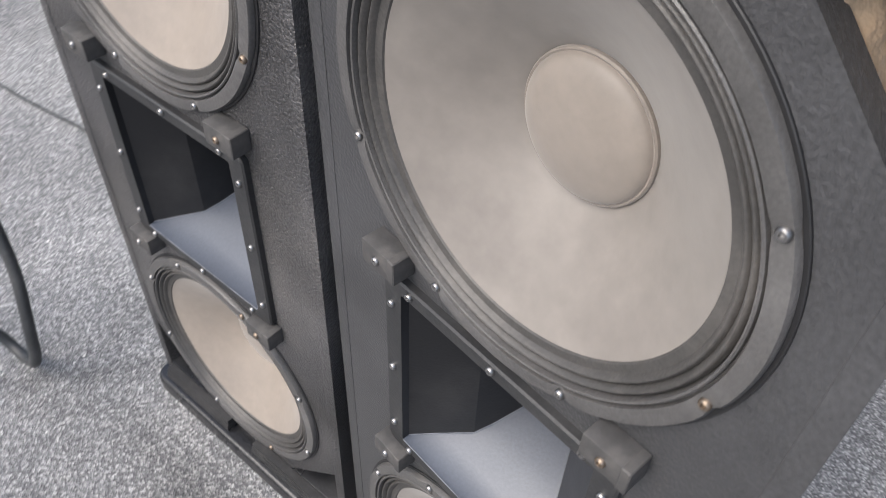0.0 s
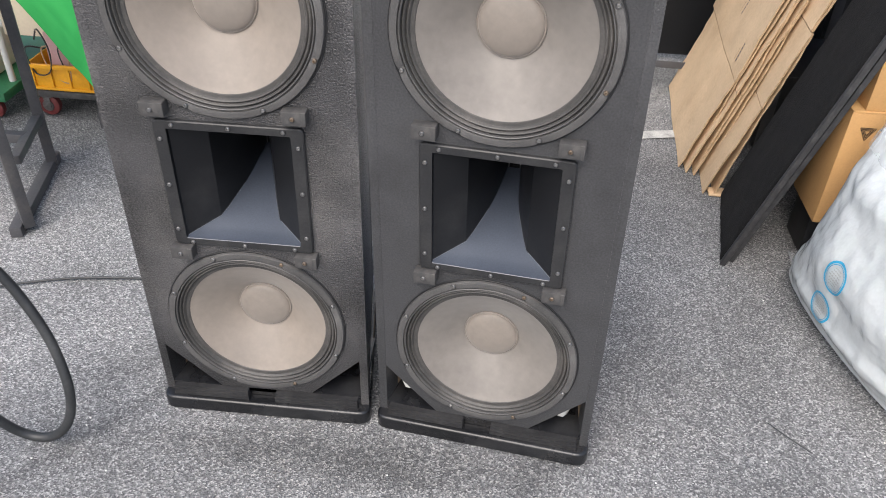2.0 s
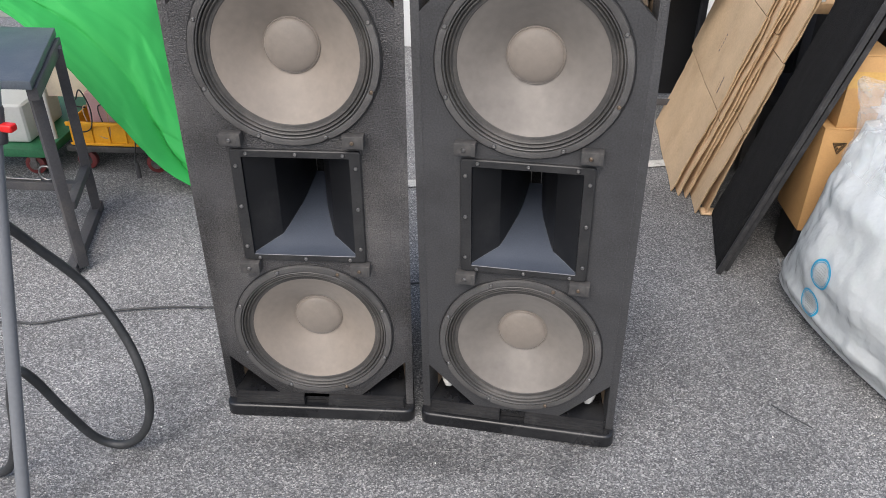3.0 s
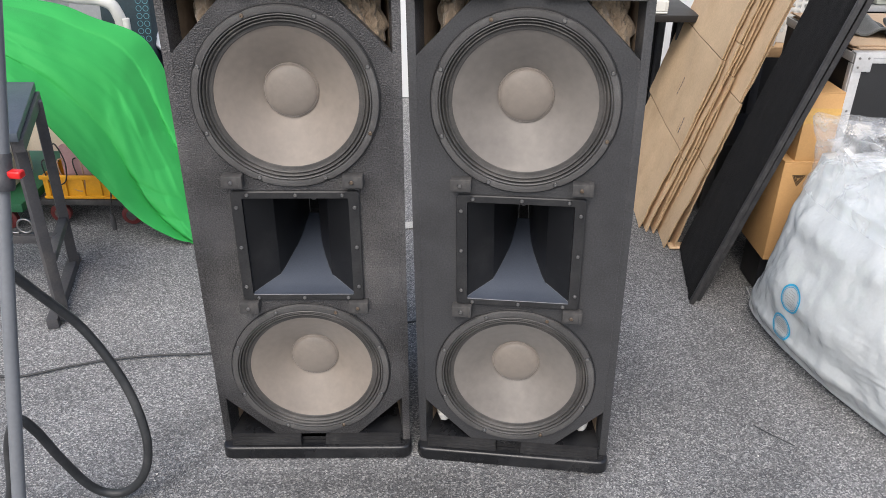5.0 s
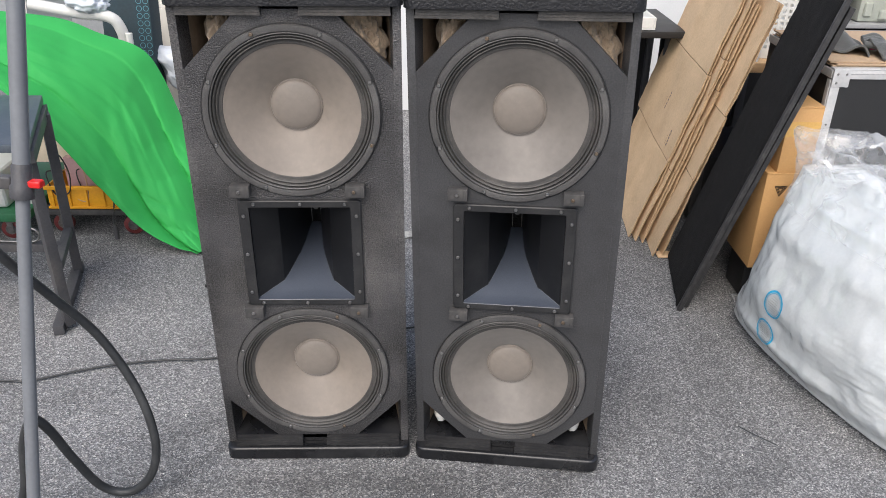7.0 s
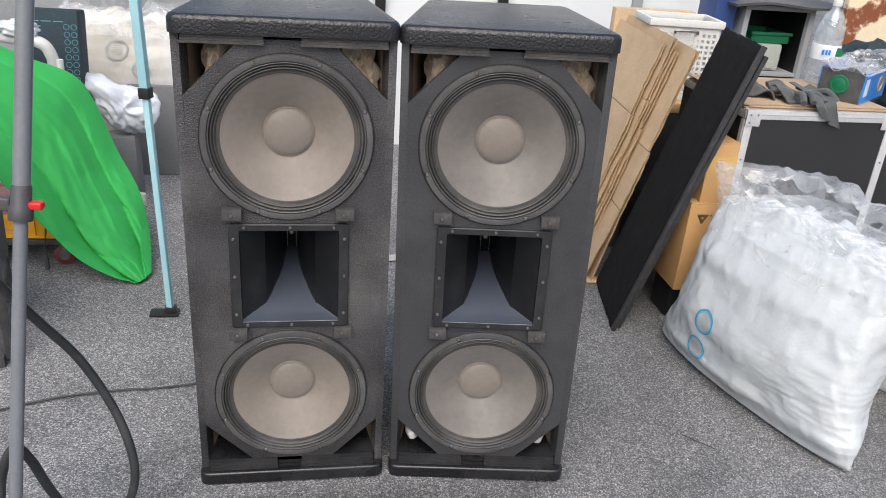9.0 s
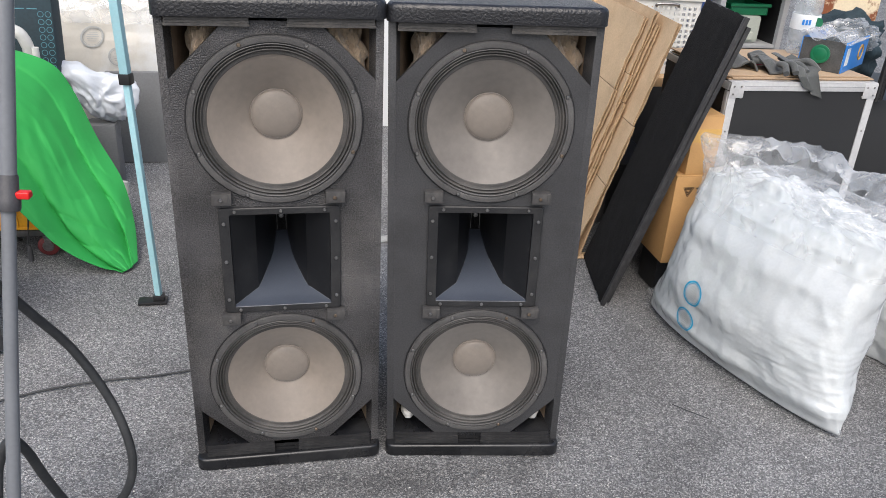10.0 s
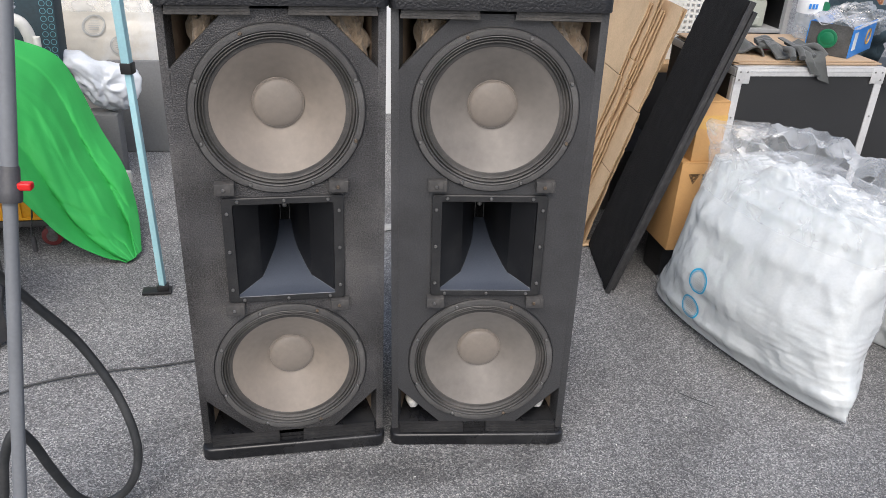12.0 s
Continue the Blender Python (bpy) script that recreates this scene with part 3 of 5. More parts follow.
def build_horn(parent, zc):
    """A square flared horn behind a screwed flange."""
    b = bmesh.new()

    def loop(hw, hh, y, r):
        out = []
        for cx, cz, a0 in ((hw - r, hh - r, 0), (-hw + r, hh - r, 90), (-hw + r, -hh + r, 180), (hw - r, -hh + r, 270)):
            for i in range(5):
                a = radians(a0 + 22.5 * i)
                out.append(b.verts.new((cx + r * math.cos(a), y, cz + r * math.sin(a))))
        return out

    stages = [(0.1395, 0.1375, 0.0, 0.008), (0.1395, 0.1375, -0.007, 0.008), (0.1375, 0.1355, -0.009, 0.008), (0.118, 0.1235, -0.009, 0.004), (0.1155, 0.1215, -0.0088, 0.003)]
    loops = [loop(*s) for s in stages]
    for p, q in zip(loops, loops[1:]):
        for i in range(len(p)):
            b.faces.new((p[i], p[(i + 1) % len(p)], q[(i + 1) % len(q)], q[i]))
    h = part("horn", b, HORN_FLANGE, parent, "black plastic horn flange with worn screws", 30)
    h.location = (0, 0, zc)
    b = bmesh.new()
    # half width and half height of the flare against depth
    stages = [(0.1155, 0.1215, -0.0088), (0.1145, 0.1205, 0.0), (0.088, 0.1105, 0.024), (0.0600, 0.1000, 0.048), (0.0510, 0.0920, 0.070), (0.041, 0.080, 0.098), (0.031, 0.068, 0.128), (0.023, 0.055, 0.162), (0.018, 0.043, 0.205), (0.015, 0.036, 0.250)]
    loops = []
    for hw, hh, y in stages:
        loops.append([b.verts.new((sx * hw, y, sz * hh)) for sx, sz in ((1, 1), (-1, 1), (-1, -1), (1, -1))])
    for p, q in zip(loops, loops[1:]):
        for i in (0, 1, 3):
            b.faces.new((p[i], p[(i + 1) % 4], q[(i + 1) % 4], q[i]))
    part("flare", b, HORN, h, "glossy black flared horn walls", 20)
    # lower wall apart, so its colour can carry the light falling on it
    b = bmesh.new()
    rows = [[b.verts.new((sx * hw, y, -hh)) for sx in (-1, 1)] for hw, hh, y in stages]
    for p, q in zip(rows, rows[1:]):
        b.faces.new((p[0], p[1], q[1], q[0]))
    part("lower_plate", b, HORN_LIT, h, "lower horn wall, skylight painted into its paler colour", 60)
    # thin pale tubes draw the glint along the lower wall's edges
    for sx in (-1, 1):
        part("lip", tube([(sx * hw, y - 0.0006, -hh + 0.0006) for hw, hh, y in stages[1:7]], 0.0007, 6), LIP_GLINT, h, "painted highlight along the edge of the lower wall")
    part("lip", tube([(-0.114, -0.0086, -0.1213), (0.114, -0.0086, -0.1213)], 0.0009, 6), LIP_GLINT, h, "painted highlight along the edge of the lower wall")
    part("throat_plate", box(-0.016, 0.016, 0.249, 0.252, -0.037, 0.037), FOAM, h, "black throat")
    for x in (-0.0125, 0.0115):
        part("throat_rim", box(x, x + 0.0016, 0.238, 0.2405, -0.030, 0.030, 0.0004), STEEL, h, "thin bright throat edge")
    b = lathe([(0, 0.232), (0.006, 0.233), (0.0075, 0.238), (0.0, 0.246)], 16, "y", at=(0.0, 0.0, 0.012))
    part("phase_plug", b, STEEL, h, "small grey plug in the throat")
    for x, z in [(sx * 0.1285, sz * 0.1) for sx in (-1, 1) for sz in (-1, 0.02, 1)] + [(sx * 0.103, sz * 0.1298) for sx in (-1, 0.02, 1) for sz in (-1, 1)]:
        screw(h, x, -0.0088, z)
    return h


def build_speaker():
    s = thing("loudspeaker", "tall black two-way loudspeaker cabinet with its grille removed, standing on asphalt", "loudspeaker", group="pair of loudspeakers")
    W, WB, D, T = 0.2375, 0.178, 0.40, 0.018
    # tapering shell
    for sx in (-1, 1):
        o = [(sx * W, -0.0008, 0.033), (sx * (W - T), -0.0008, 0.033), (sx * (WB - T), D, 0.033), (sx * WB, D, 0.033)]
        part("side_panel", prism(o, (0, 0, 1.136), 0.0012), BAFFLE, s)
    part("back_panel", box(-WB, WB, D, D + T, 0.033, 1.169, 0.002), CABINET, s)
    for z0, nm in ((0.0, "bottom_cap"), (1.169, "top_cap")):
        front = -0.030 if z0 < 0.5 else -0.024
        o = [(-W - 0.008, front, z0), (W + 0.008, front, z0), (WB + 0.008, D + 0.03, z0), (-WB - 0.008, D + 0.03, z0)]
        thick = 0.040 if z0 else 0.034
        b = prism(o, (0, 0, thick))
        bmesh.ops.bevel(b, geom=[e for e in b.edges if abs(e.verts[0].co.z - e.verts[1].co.z) > 0.01], offset=0.03, segments=5, profile=0.5, affect="EDGES")
        edge = z0 + thick
        bmesh.ops.bevel(b, geom=[e for e in b.edges if abs(e.verts[0].co.z - edge) < 1e-4 and abs(e.verts[1].co.z - edge) < 1e-4], offset=0.013 if z0 else 0.007, segments=4, profile=0.5, affect="EDGES")
        part(nm, b, PLASTIC if z0 else BASE_PLASTIC, s, "black moulded plastic cap with pebbled texture" if z0 else "scuffed black moulded plastic base", 40)
    # baffle with cut corners
    X, zt, zb, c = W - T + 0.0005, 1.159, 0.046, 0.125
    o = [(-X, zb + c), (-X, zt - c), (-X + c, zt), (X - c, zt), (X, zt - c), (X, zb + c), (X - c, zb), (-X + c, zb)]
    m = [(-0.125, 0.475), (0.125, 0.475), (0.125, 0.727), (-0.125, 0.727)]
    part("baffle", plate_with_holes(o, [circle(0, 0.940, 0.176), circle(0, 0.259, 0.176), m], 0.0, 0.02), BAFFLE, s, "black painted front panel with dusty grey marks")
    # ribbed rails along the top and the bottom
    for z, gaps in ((1.149, ((-X + 0.003, -0.045), (0.03, X - 0.003))), (0.0344, ((-X + 0.006, -0.04), (0.022, X - 0.006)))):
        for a, e in gaps:
            b = bmesh.new()
            if z > 1:
                for k in range(3):
                    box(a + 0.001 * k, e - 0.0008 * k, -0.0165 + 0.0006 * (k % 2), -0.0005, z + 0.0062 * k, z + 0.0061 + 0.0062 * k, 0.0005, 1, b)
            else:
                for k in range(3):
                    box(a + 0.0006 * k, e - 0.0006 * k, -0.0185 + 0.0022 * k, -0.0005, z + 0.0074 * k, z + 0.0074 + 0.0074 * k, 0.0, 1, b)
            part("grille_rail", b, STRIP if z > 1 else RAIL_BLACK, s, "laminated black strip, worn at the edge")
    part("port_shelf", box(-X, X, 0.0, 0.20, 0.0345, 0.058, 0.002), BASE_PLASTIC, s)
    part("port_ceiling", box(-X, X, 0.021, 0.25, 1.162, 1.1685), CABINET, s)
    build_woofer(s, 0.940)
    build_woofer(s, 0.259)
    build_horn(s, 0.601)
    for i, (x, z) in enumerate(((-0.128, 0.766), (0.128, 0.766), (-0.126, 0.450), (0.126, 0.450))):
        b = box(-0.022, 0.022, -0.024, 0.0, -0.0135, 0.0135, 0.0016)
        box(0.0135, 0.0222, -0.0248, -0.0002, -0.0137, 0.0137, 0.001, 1, b)
        k = part("grille_block", b, WOOD_BLACK, s, "black painted wooden block with a screw")
        k.location = (x, 0, z)
        screw(k, -0.002, -0.0235, 0, worn=i % 2 == 1)
    # inside walls and wadding seen through the cut corners
    for sx in (-1, 1):
        o = [(sx * (W - T - 0.001), 0.03, 0.06), (sx * (W - T - 0.004), 0.03, 0.06), (sx * (WB - T - 0.004), D - 0.02, 0.06), (sx * (WB - T - 0.001), D - 0.02, 0.06)]
        part("inner_lining", prism(o, (0, 0, 1.09)), INNER, s)
    part("inner_back", box(-WB + T, WB - T, D - 0.03, D - 0.02, 0.06, 1.15), BLACK, s)
    for i, (x, y, z, sx, sz) in enumerate(((-0.138, 0.070, 1.10, 0.040, 0.075), (-0.150, 0.095, 1.045, 0.034, 0.055), (0.150, 0.068, 1.09, 0.046, 0.085), (0.118, 0.085, 1.115, 0.034, 0.05))):
        w = part("wadding", lumpy((sx, 0.045, sz), 3 + i, 0.55, 1.5), STUFFING, s, "cream fibre wadding")
        w.location = (x, y, z)
    return s


speaker_a = build_speaker()
speaker_a.matrix_basis = pose(-0.2535, 0.0, 0.001, 0, -0.45, 0)
speaker_b = copy_thing(speaker_a, pose(0.245, -0.031, 0.003, 0, -1.3, -8.2))
for piece in speaker_b.children:
    if piece.name.startswith(("baffle", "side_panel")):
        piece.data = piece.data.copy()
        piece.data.materials[0] = BAFFLE_SMOOTH
    for inner in piece.children:
        if inner.name.startswith("cone"):
            inner.data = inner.data.copy()
            inner.data.materials[0] = CONE_GREY
tagged(speaker_b, "tall black two-way loudspeaker cabinet turned slightly, grille removed, smoother repainted front")
for x, z, w, h in ((-0.178, 0.094, 0.020, 0.020), (0.172, 0.098, 0.019, 0.028)):
    tuft = part("wadding", lumpy((w, 0.03, h), 9, 0.10, 1.5), SACK, speaker_b, "white fibre wadding")
    tuft.location = (x, 0.055, z)


# ---- leaning sheets and panels beside the loudspeakers ----
def leaning(base_near, base_far, top_near):
    """Axes of a sheet that leans sideways: origin, along, up, normal."""
    o, f, t = Vector(base_near), Vector(base_far), Vector(top_near)
    a, u = (f - o).normalized(), (t - o)
    u = (u - a * u.dot(a)).normalized()
    return o, a, u, a.cross(u)


def build_cardboard(i, o, a, u, n, width, height, cut, flap):
    """A flattened carton: two corrugated layers, a slit between body and flaps."""
    th = 0.0045
    root = thing("flattened_carton", "flattened brown cardboard carton leaning in a stack with creased flaps", "cardboard", group="stack of flattened cartons")
    rng = random.Random(40 + i)
    for layer in range(2):
        lift = layer * 0.0105
        pieces = [(0.0, cut - 0.003, 0.0, width), (cut, height - flap, 0.0, width + 0.05), (height - flap + 0.003, height, 0.012, width - 0.02)]
        for k, (h0, h1, w0, w1) in enumerate(pieces):
            b = bmesh.new()
            splay = (0.010 if k == 0 else 0.0) * (1 if layer else -1) + rng.uniform(-0.003, 0.003)

            def place(w, h, s):
                wav = 0.007 * noise.noise(Vector((w * 4 + i, h * 4, layer))) + 0.0025 * noise.noise(Vector((w * 15 + i, h * 11, layer + 3)))
                return o + a * w + u * h + n * (lift + s + wav + (splay * (cut - h) / cut if k == 0 else 0))
            nu, nv = 14, 12
            fr, bk = {}, {}
            jit = [rng.uniform(-0.004, 0.004) for _ in range(nv + 1)]
            for p in range(nu + 1):
                for q in range(nv + 1):
                    w = w0 + (w1 - w0) * p / nu + (jit[q] if p in (0, nu) else 0)
                    h = h0 + (h1 - h0) * q / nv
                    fr[p, q], bk[p, q] = b.verts.new(place(w, h, 0)), b.verts.new(place(w, h, th))
            for p in range(nu):
                for q in range(nv):
                    b.faces.new((fr[p, q], fr[p + 1, q], fr[p + 1, q + 1], fr[p, q + 1]))
                    b.faces.new((bk[p, q], bk[p, q + 1], bk[p + 1, q + 1], bk[p + 1, q]))
            rim = [(p, 0) for p in range(nu)] + [(nu, q) for q in range(nv)] + [(p, nv) for p in range(nu, 0, -1)] + [(0, q) for q in range(nv, 0, -1)]
            for g, h2 in zip(rim, rim[1:] + rim[:1]):
                fc = b.faces.new((fr[g], fr[h2], bk[h2], bk[g]))
                fc.material_index = 1
            ob = part("flap" if k != 1 else "panel", b, CARD, root, "", 30)
            ob.data.materials.append(CARD_EDGE)
            if i == 0 and layer == 0 and k == 1:
                for w, h0, h1, t in ((0.10, cut + 0.03, cut + 0.10, 0.010), (0.125, cut + 0.03, cut + 0.07, 0.006), (0.33, cut + 0.12, cut + 0.20, 0.008), (0.36, cut + 0.12, cut + 0.17, 0.005)):
                    mk = bmesh.new()
                    for q0 in range(5):
                        ha, hb = h0 + (h1 - h0) * q0 / 5, h0 + (h1 - h0) * (q0 + 0.7) / 5
                        mk.faces.new([mk.verts.new(place(ww, hh, -0.0012)) for ww, hh in ((w, ha), (w + t, ha), (w + t, hb), (w, hb))])
                    part("printed_mark", mk, CARD_EDGE if t < 0.007 else GREY_STEEL, ob, "dark printed bars")
    return root


CARD_AXES = leaning((0.885, 1.285, 0.002), (0.95, 2.03, 0.002), (1.165, 1.26, 0.97))
for i in range(4):
    o, a, u, n = CARD_AXES
    side = n if n.x > 0 else -n
    shift = side * (0.026 * i) + a * (-0.028 * i + (0.02 if i == 2 else -0.075 if i == 3 else 0)) + Vector((0, 0, 0.006 * i))
    build_cardboard(i, o + shift, a, u, side, 0.70 - 0.04 * i, (1.02, 1.05, 1.0, 1.03)[i], (0.36, 0.33, 0.38, 0.35)[i], (0.30, 0.26, 0.33, 0.42)[i])
b = bmesh.new()
box(0.955, 1.03, 1.11, 1.16, 0.0, 0.008, 0.002, 1, b)
thing("cardboard_scrap", "torn scrap of brown cardboard lying on the asphalt", "cardboard", bm=b, mat=CARD)


def build_grille(near, far, top, label):
    """A loudspeaker grille: a board frame with a thick foam face and rough foam edges."""
    o, a, u, n = leaning(near, far, top)
    n = n if n.x > 0 else -n
    W, H = (Vector(far) - Vector(near)).length, (Vector(top) - Vector(near)).length
    g = thing("speaker_grille", label, "grille", group="removed grilles")
    frame_m = Matrix((a, u, n)).transposed().to_4x4()
    frame_m.translation = o
    b = bmesh.new()
    nu, nv = 26, 60
    fr, bk = {}, {}
    for p in range(nu + 1):
        for q in range(nv + 1):
            w, h = W * p / nu, H * q / nv
            e = min(w - 0.022, W - w, h, H - h)
            ragged = 0.0045 * noise.fractal(Vector((h * 17, w * 17, 2.0)), 0.8, 2, 3) if e < 0.02 else 0
            z = -0.009 + 0.0026 * noise.noise(Vector((w * 26, h * 26, 5)))
            z += 0.006 * max(0, 1 - e / 0.012) if e < 0.012 else 0
            fr[p, q] = b.verts.new((max(0.02, w) + (ragged if p == nu else 0), h + (ragged * 2 if q in (0, nv) else 0), z))
            bk[p, q] = b.verts.new((max(0.02, w) + (ragged if p == nu else 0), h + (ragged * 2 if q in (0, nv) else 0), -0.0005))
    for p in range(nu):
        for q in range(nv):
            b.faces.new((fr[p, q], fr[p + 1, q], fr[p + 1, q + 1], fr[p, q + 1]))
    rim = [(p, 0) for p in range(nu)] + [(nu, q) for q in range(nv)] + [(p, nv) for p in range(nu, 0, -1)] + [(0, q) for q in range(nv, 0, -1)]
    for r, s in zip(rim, rim[1:] + rim[:1]):
        b.faces.new((fr[r], fr[s], bk[s], bk[r]))
    part("foam", b, FOAM, g, "rough black open-cell foam", 60).matrix_basis = frame_m
    part("board", box(0.0, W, 0, H, 0.0, 0.012, 0.002), BLACK, g).matrix_basis = frame_m
    part("edge_strip", box(-0.003, 0.014, -0.002, H + 0.002, -0.0050, 0.0115, 0.003, 3), PANEL_EDGE, g, "worn dark grey edge strip").matrix_basis = frame_m
    return g


build_grille((0.926, 0.722, 0.0), (1.000, 1.125, 0.0), (1.244, 0.70, 1.085), "long black foam speaker grille leaning sideways, foam torn at the edge")
build_grille((0.955, 0.745, 0.0), (1.028, 1.14, 0.0), (1.270, 0.722, 1.05), "black foam speaker grille leaning behind another")


# ---- cartons, flight case, table ----
def build_carton(x0, x1, y0, y1, z0, z1, name, label, tape=False):
    g = thing(name, label, "box")
    for nm, bb in (("front", (x0, x1, y0, y0 + 0.006, z0, z1)), ("back", (x0, x1, y1 - 0.006, y1, z0, z1)), ("side", (x0, x0 + 0.006, y0 + 0.006, y1 - 0.006, z0, z1)), ("side", (x1 - 0.006, x1, y0 + 0.006, y1 - 0.006, z0, z1)), ("bottom", (x0 + 0.006, x1 - 0.006, y0 + 0.006, y1 - 0.006, z0, z0 + 0.006))):
        part(nm, box(*bb, 0.0015), CARD_BOX, g)
    ym = (y0 + y1) / 2
    part("flap", box(x0, x1, y0, ym - 0.001, z1 + 0.0005, z1 + 0.0055, 0.0015), CARD_BOX, g)
    part("flap", box(x0, x1, ym + 0.001, y1, z1 + 0.0005, z1 + 0.0055, 0.0015), CARD_BOX, g)
    if tape:
        def f(u, v):
            return Vector((x0 + (x1 - x0) * u, y0 - 0.0012 - 0.001 * v, z1 - 0.10 + 0.055 * v + 0.006 * math.sin(9 * u) * (1 - v)))
        part("tape", grid_surface(f, 24, 4), TAPE, g, "glossy yellow parcel tape")
    return g


carton = build_carton(1.158, 1.296, 0.762, 0.97, 0.150, 0.500, "carton", "brown cardboard box with a printed triangle mark", False)
b = bmesh.new()
for r in (0.024, 0.017, 0.010):
    tri = [Vector((1.212 + r * math.cos(radians(a)), 0.7605, 0.447 + r * math.sin(radians(a)))) for a in (-90, 30, 150)]
    for p, q in zip(tri, tri[1:] + tri[:1]):
        d = (q - p).normalized() * 0.001
        s = (q - p).normalized().cross(Vector((0, 1, 0))) * 0.0011
        b.faces.new([b.verts.new(v) for v in (p - s, q - s, q + s, p + s)])
part("printed_mark", b, BLACK, carton, "black printed triangle outline")
b = box(1.247, 1.252, 0.760, 0.7605, 0.437, 0.459)
box(1.241, 1.259, 0.760, 0.7605, 0.455, 0.459, bm=b)
part("printed_mark", b, BLACK, carton)
build_carton(1.190, 1.300, 0.768, 0.965, 0.5065, 0.725, "carton", "taped brown cardboard box standing on another box", True)
# added support, black like the shade under the boxes
b = box(1.175, 1.285, 0.82, 0.96, 0.0, 0.149, 0.006)
thing("wooden_block", "added black block filling the shade under the cardboard boxes", "block", bm=b, mat=BLACK)


def build_flight_case():
    x0, x1, y0, y1, z0, z1 = 1.319, 1.916, 0.805, 1.33, 0.0, 0.840
    c = thing("flight_case", "black flight case with aluminium edges standing on the asphalt", "flight case")
    part("body", box(x0 + 0.004, x1 - 0.004, y0 + 0.004, y1 - 0.004, z0 + 0.004, z1 - 0.004), CASE_BLACK, c, "matt black laminate panels")
    w = 0.03
    for x in (x0, x1 - w):
        part("edging", box(x, x + w, y0, y0 + 0.006, z0, z1 - 0.032, 0.002), ALU, c)
    for z in (z0 + 0.001, z1 - w):
        part("edging", box(x0, x1, y0 - 0.001, y0 + 0.006, z, z + w - 0.001, 0.002), ALU, c)
    for x in (x0 - 0.002, x1 - 0.004):
        part("edging", box(x, x + 0.006, y0 + 0.007, y1, z1 - w, z1 - 0.002, 0.002), ALU, c)
        part("edging", box(x, x + 0.006, y0 + 0.007, y0 + w, z0, z1 - 0.033, 0.002), ALU, c)
    part("edging", box(x0, x1, y0 - 0.0015, y0 + w, z1 - 0.001, z1 + 0.003, 0.001), ALU, c)
    part("seam", box(x0 + 0.05, x1 - 0.05, y0 - 0.0022, y0 - 0.0012, z1 - 0.014, z1 - 0.012), GREY_FRAME, c)
    for sx, x in ((1, x0), (-1, x1)):
        part("corner_plate", box(min(x, x + sx * 0.055), max(x, x + sx * 0.055), y0 - 0.003, y0 - 0.0012, z1 - 0.055, z1 - 0.0005, 0.0008), ALU, c)
        for dx, dz in ((0.014, 0.014), (0.042, 0.014), (0.014, 0.042)):
            ob = new("rivet", SCREW)
            ob.parent, ob.location, ob.scale = c, (x + sx * dx, y0 - 0.003, z1 - dz), (0.8, 0.8, 0.8)
        ob = new("rivet", SCREW)
        ob.parent, ob.location, ob.scale = c, (x + sx * 0.05, y0 + 0.0035, z1 - 0.052), (1.5, 1.2, 1.5)
        for z in (0.25, 0.5, 0.66):
            ob = new("rivet", SCREW)
            ob.parent, ob.location, ob.scale = c, (x + sx * 0.015, y0, z), (0.8, 0.8, 0.8)
    return c


build_flight_case()
for k, (dx, dy) in enumerate(((0.0, 0.0), (0.012, -0.006), (-0.006, 0.005))):
    b = box(1.325 + dx, 1.90 + dx, 0.835 + dy, 1.30 + dy, 0.8415 + 0.0058 * k, 0.8465 + 0.0058 * k, 0.001)
    thing("cardboard_sheet", "brown corrugated cardboard sheet on top of the flight case", "cardboard", group="sheets on the case", bm=b, mat=CARD_DULL)
TOP = 0.8592


def build_glove(m, seed, spread):
    g = thing("work_glove", "crumpled grey fabric work glove with a pink cuff", "glove", m, group="work gloves")
    rng = random.Random(seed)

    def f(u, v):
        x, y = (u - 0.5) * 0.16, (v - 0.5) * 0.13
        z = 0.028 + 0.025 * math.sin(u * 5 + seed) * math.cos(v * 4) + 0.022 * noise.noise(Vector((u * 3, v * 3, seed)))
        return Vector((x + spread * (v - 0.5), y, max(0.004, z * (1 - (2 * abs(v - 0.5)) ** 4))))
    part("palm", grid_surface(f, 22, 18, 0.006), FELT, g, "", 60)
    for k in range(4):
        s = 0.03 * k - 0.045
        pts = spline([(s, -0.05, 0.03), (s * 1.3, -0.09, 0.03 + rng.uniform(0, 0.015)), (s * 1.5 + rng.uniform(-0.02, 0.02), -0.125, 0.014)], 5)
        part("finger", tube(pts, 0.0115, 8), FELT, g, "", 60)
    part("cuff", box(-0.04, 0.04, 0.055, 0.075, 0.0, 0.012, 0.005), PINK, g, "pink knitted cuff")
    return g


build_glove(pose(1.44, 1.0, TOP, 0, 0, 70), 1, 0.03)
build_glove(pose(1.56, 0.925, TOP + 0.005, 0, 0, 15), 4, 0.02)


def f(u, v):
    """Grey cloth that hangs over the front edge of the case."""
    x = 1.545 + 0.075 * u + 0.04 * v + 0.01 * math.sin(u * 8)
    if v < 0.55:
        return Vector((x, 0.95 - 0.26 * v, TOP + 0.045 - 0.04 * v + 0.012 * math.sin(u * 6 + 1)))
    d = (v - 0.55) / 0.45
    return Vector((x + 0.02 * d, 0.800 - 0.006 * math.sin(u * 6) - 0.004, TOP + 0.012 - 0.085 * d * (0.55 + 0.45 * u)))


thing("grey_rag", "dark grey cloth hanging over the edge of the flight case", "cloth", bm=grid_surface(f, 18, 26, 0.003), mat=FELT, smooth=70)


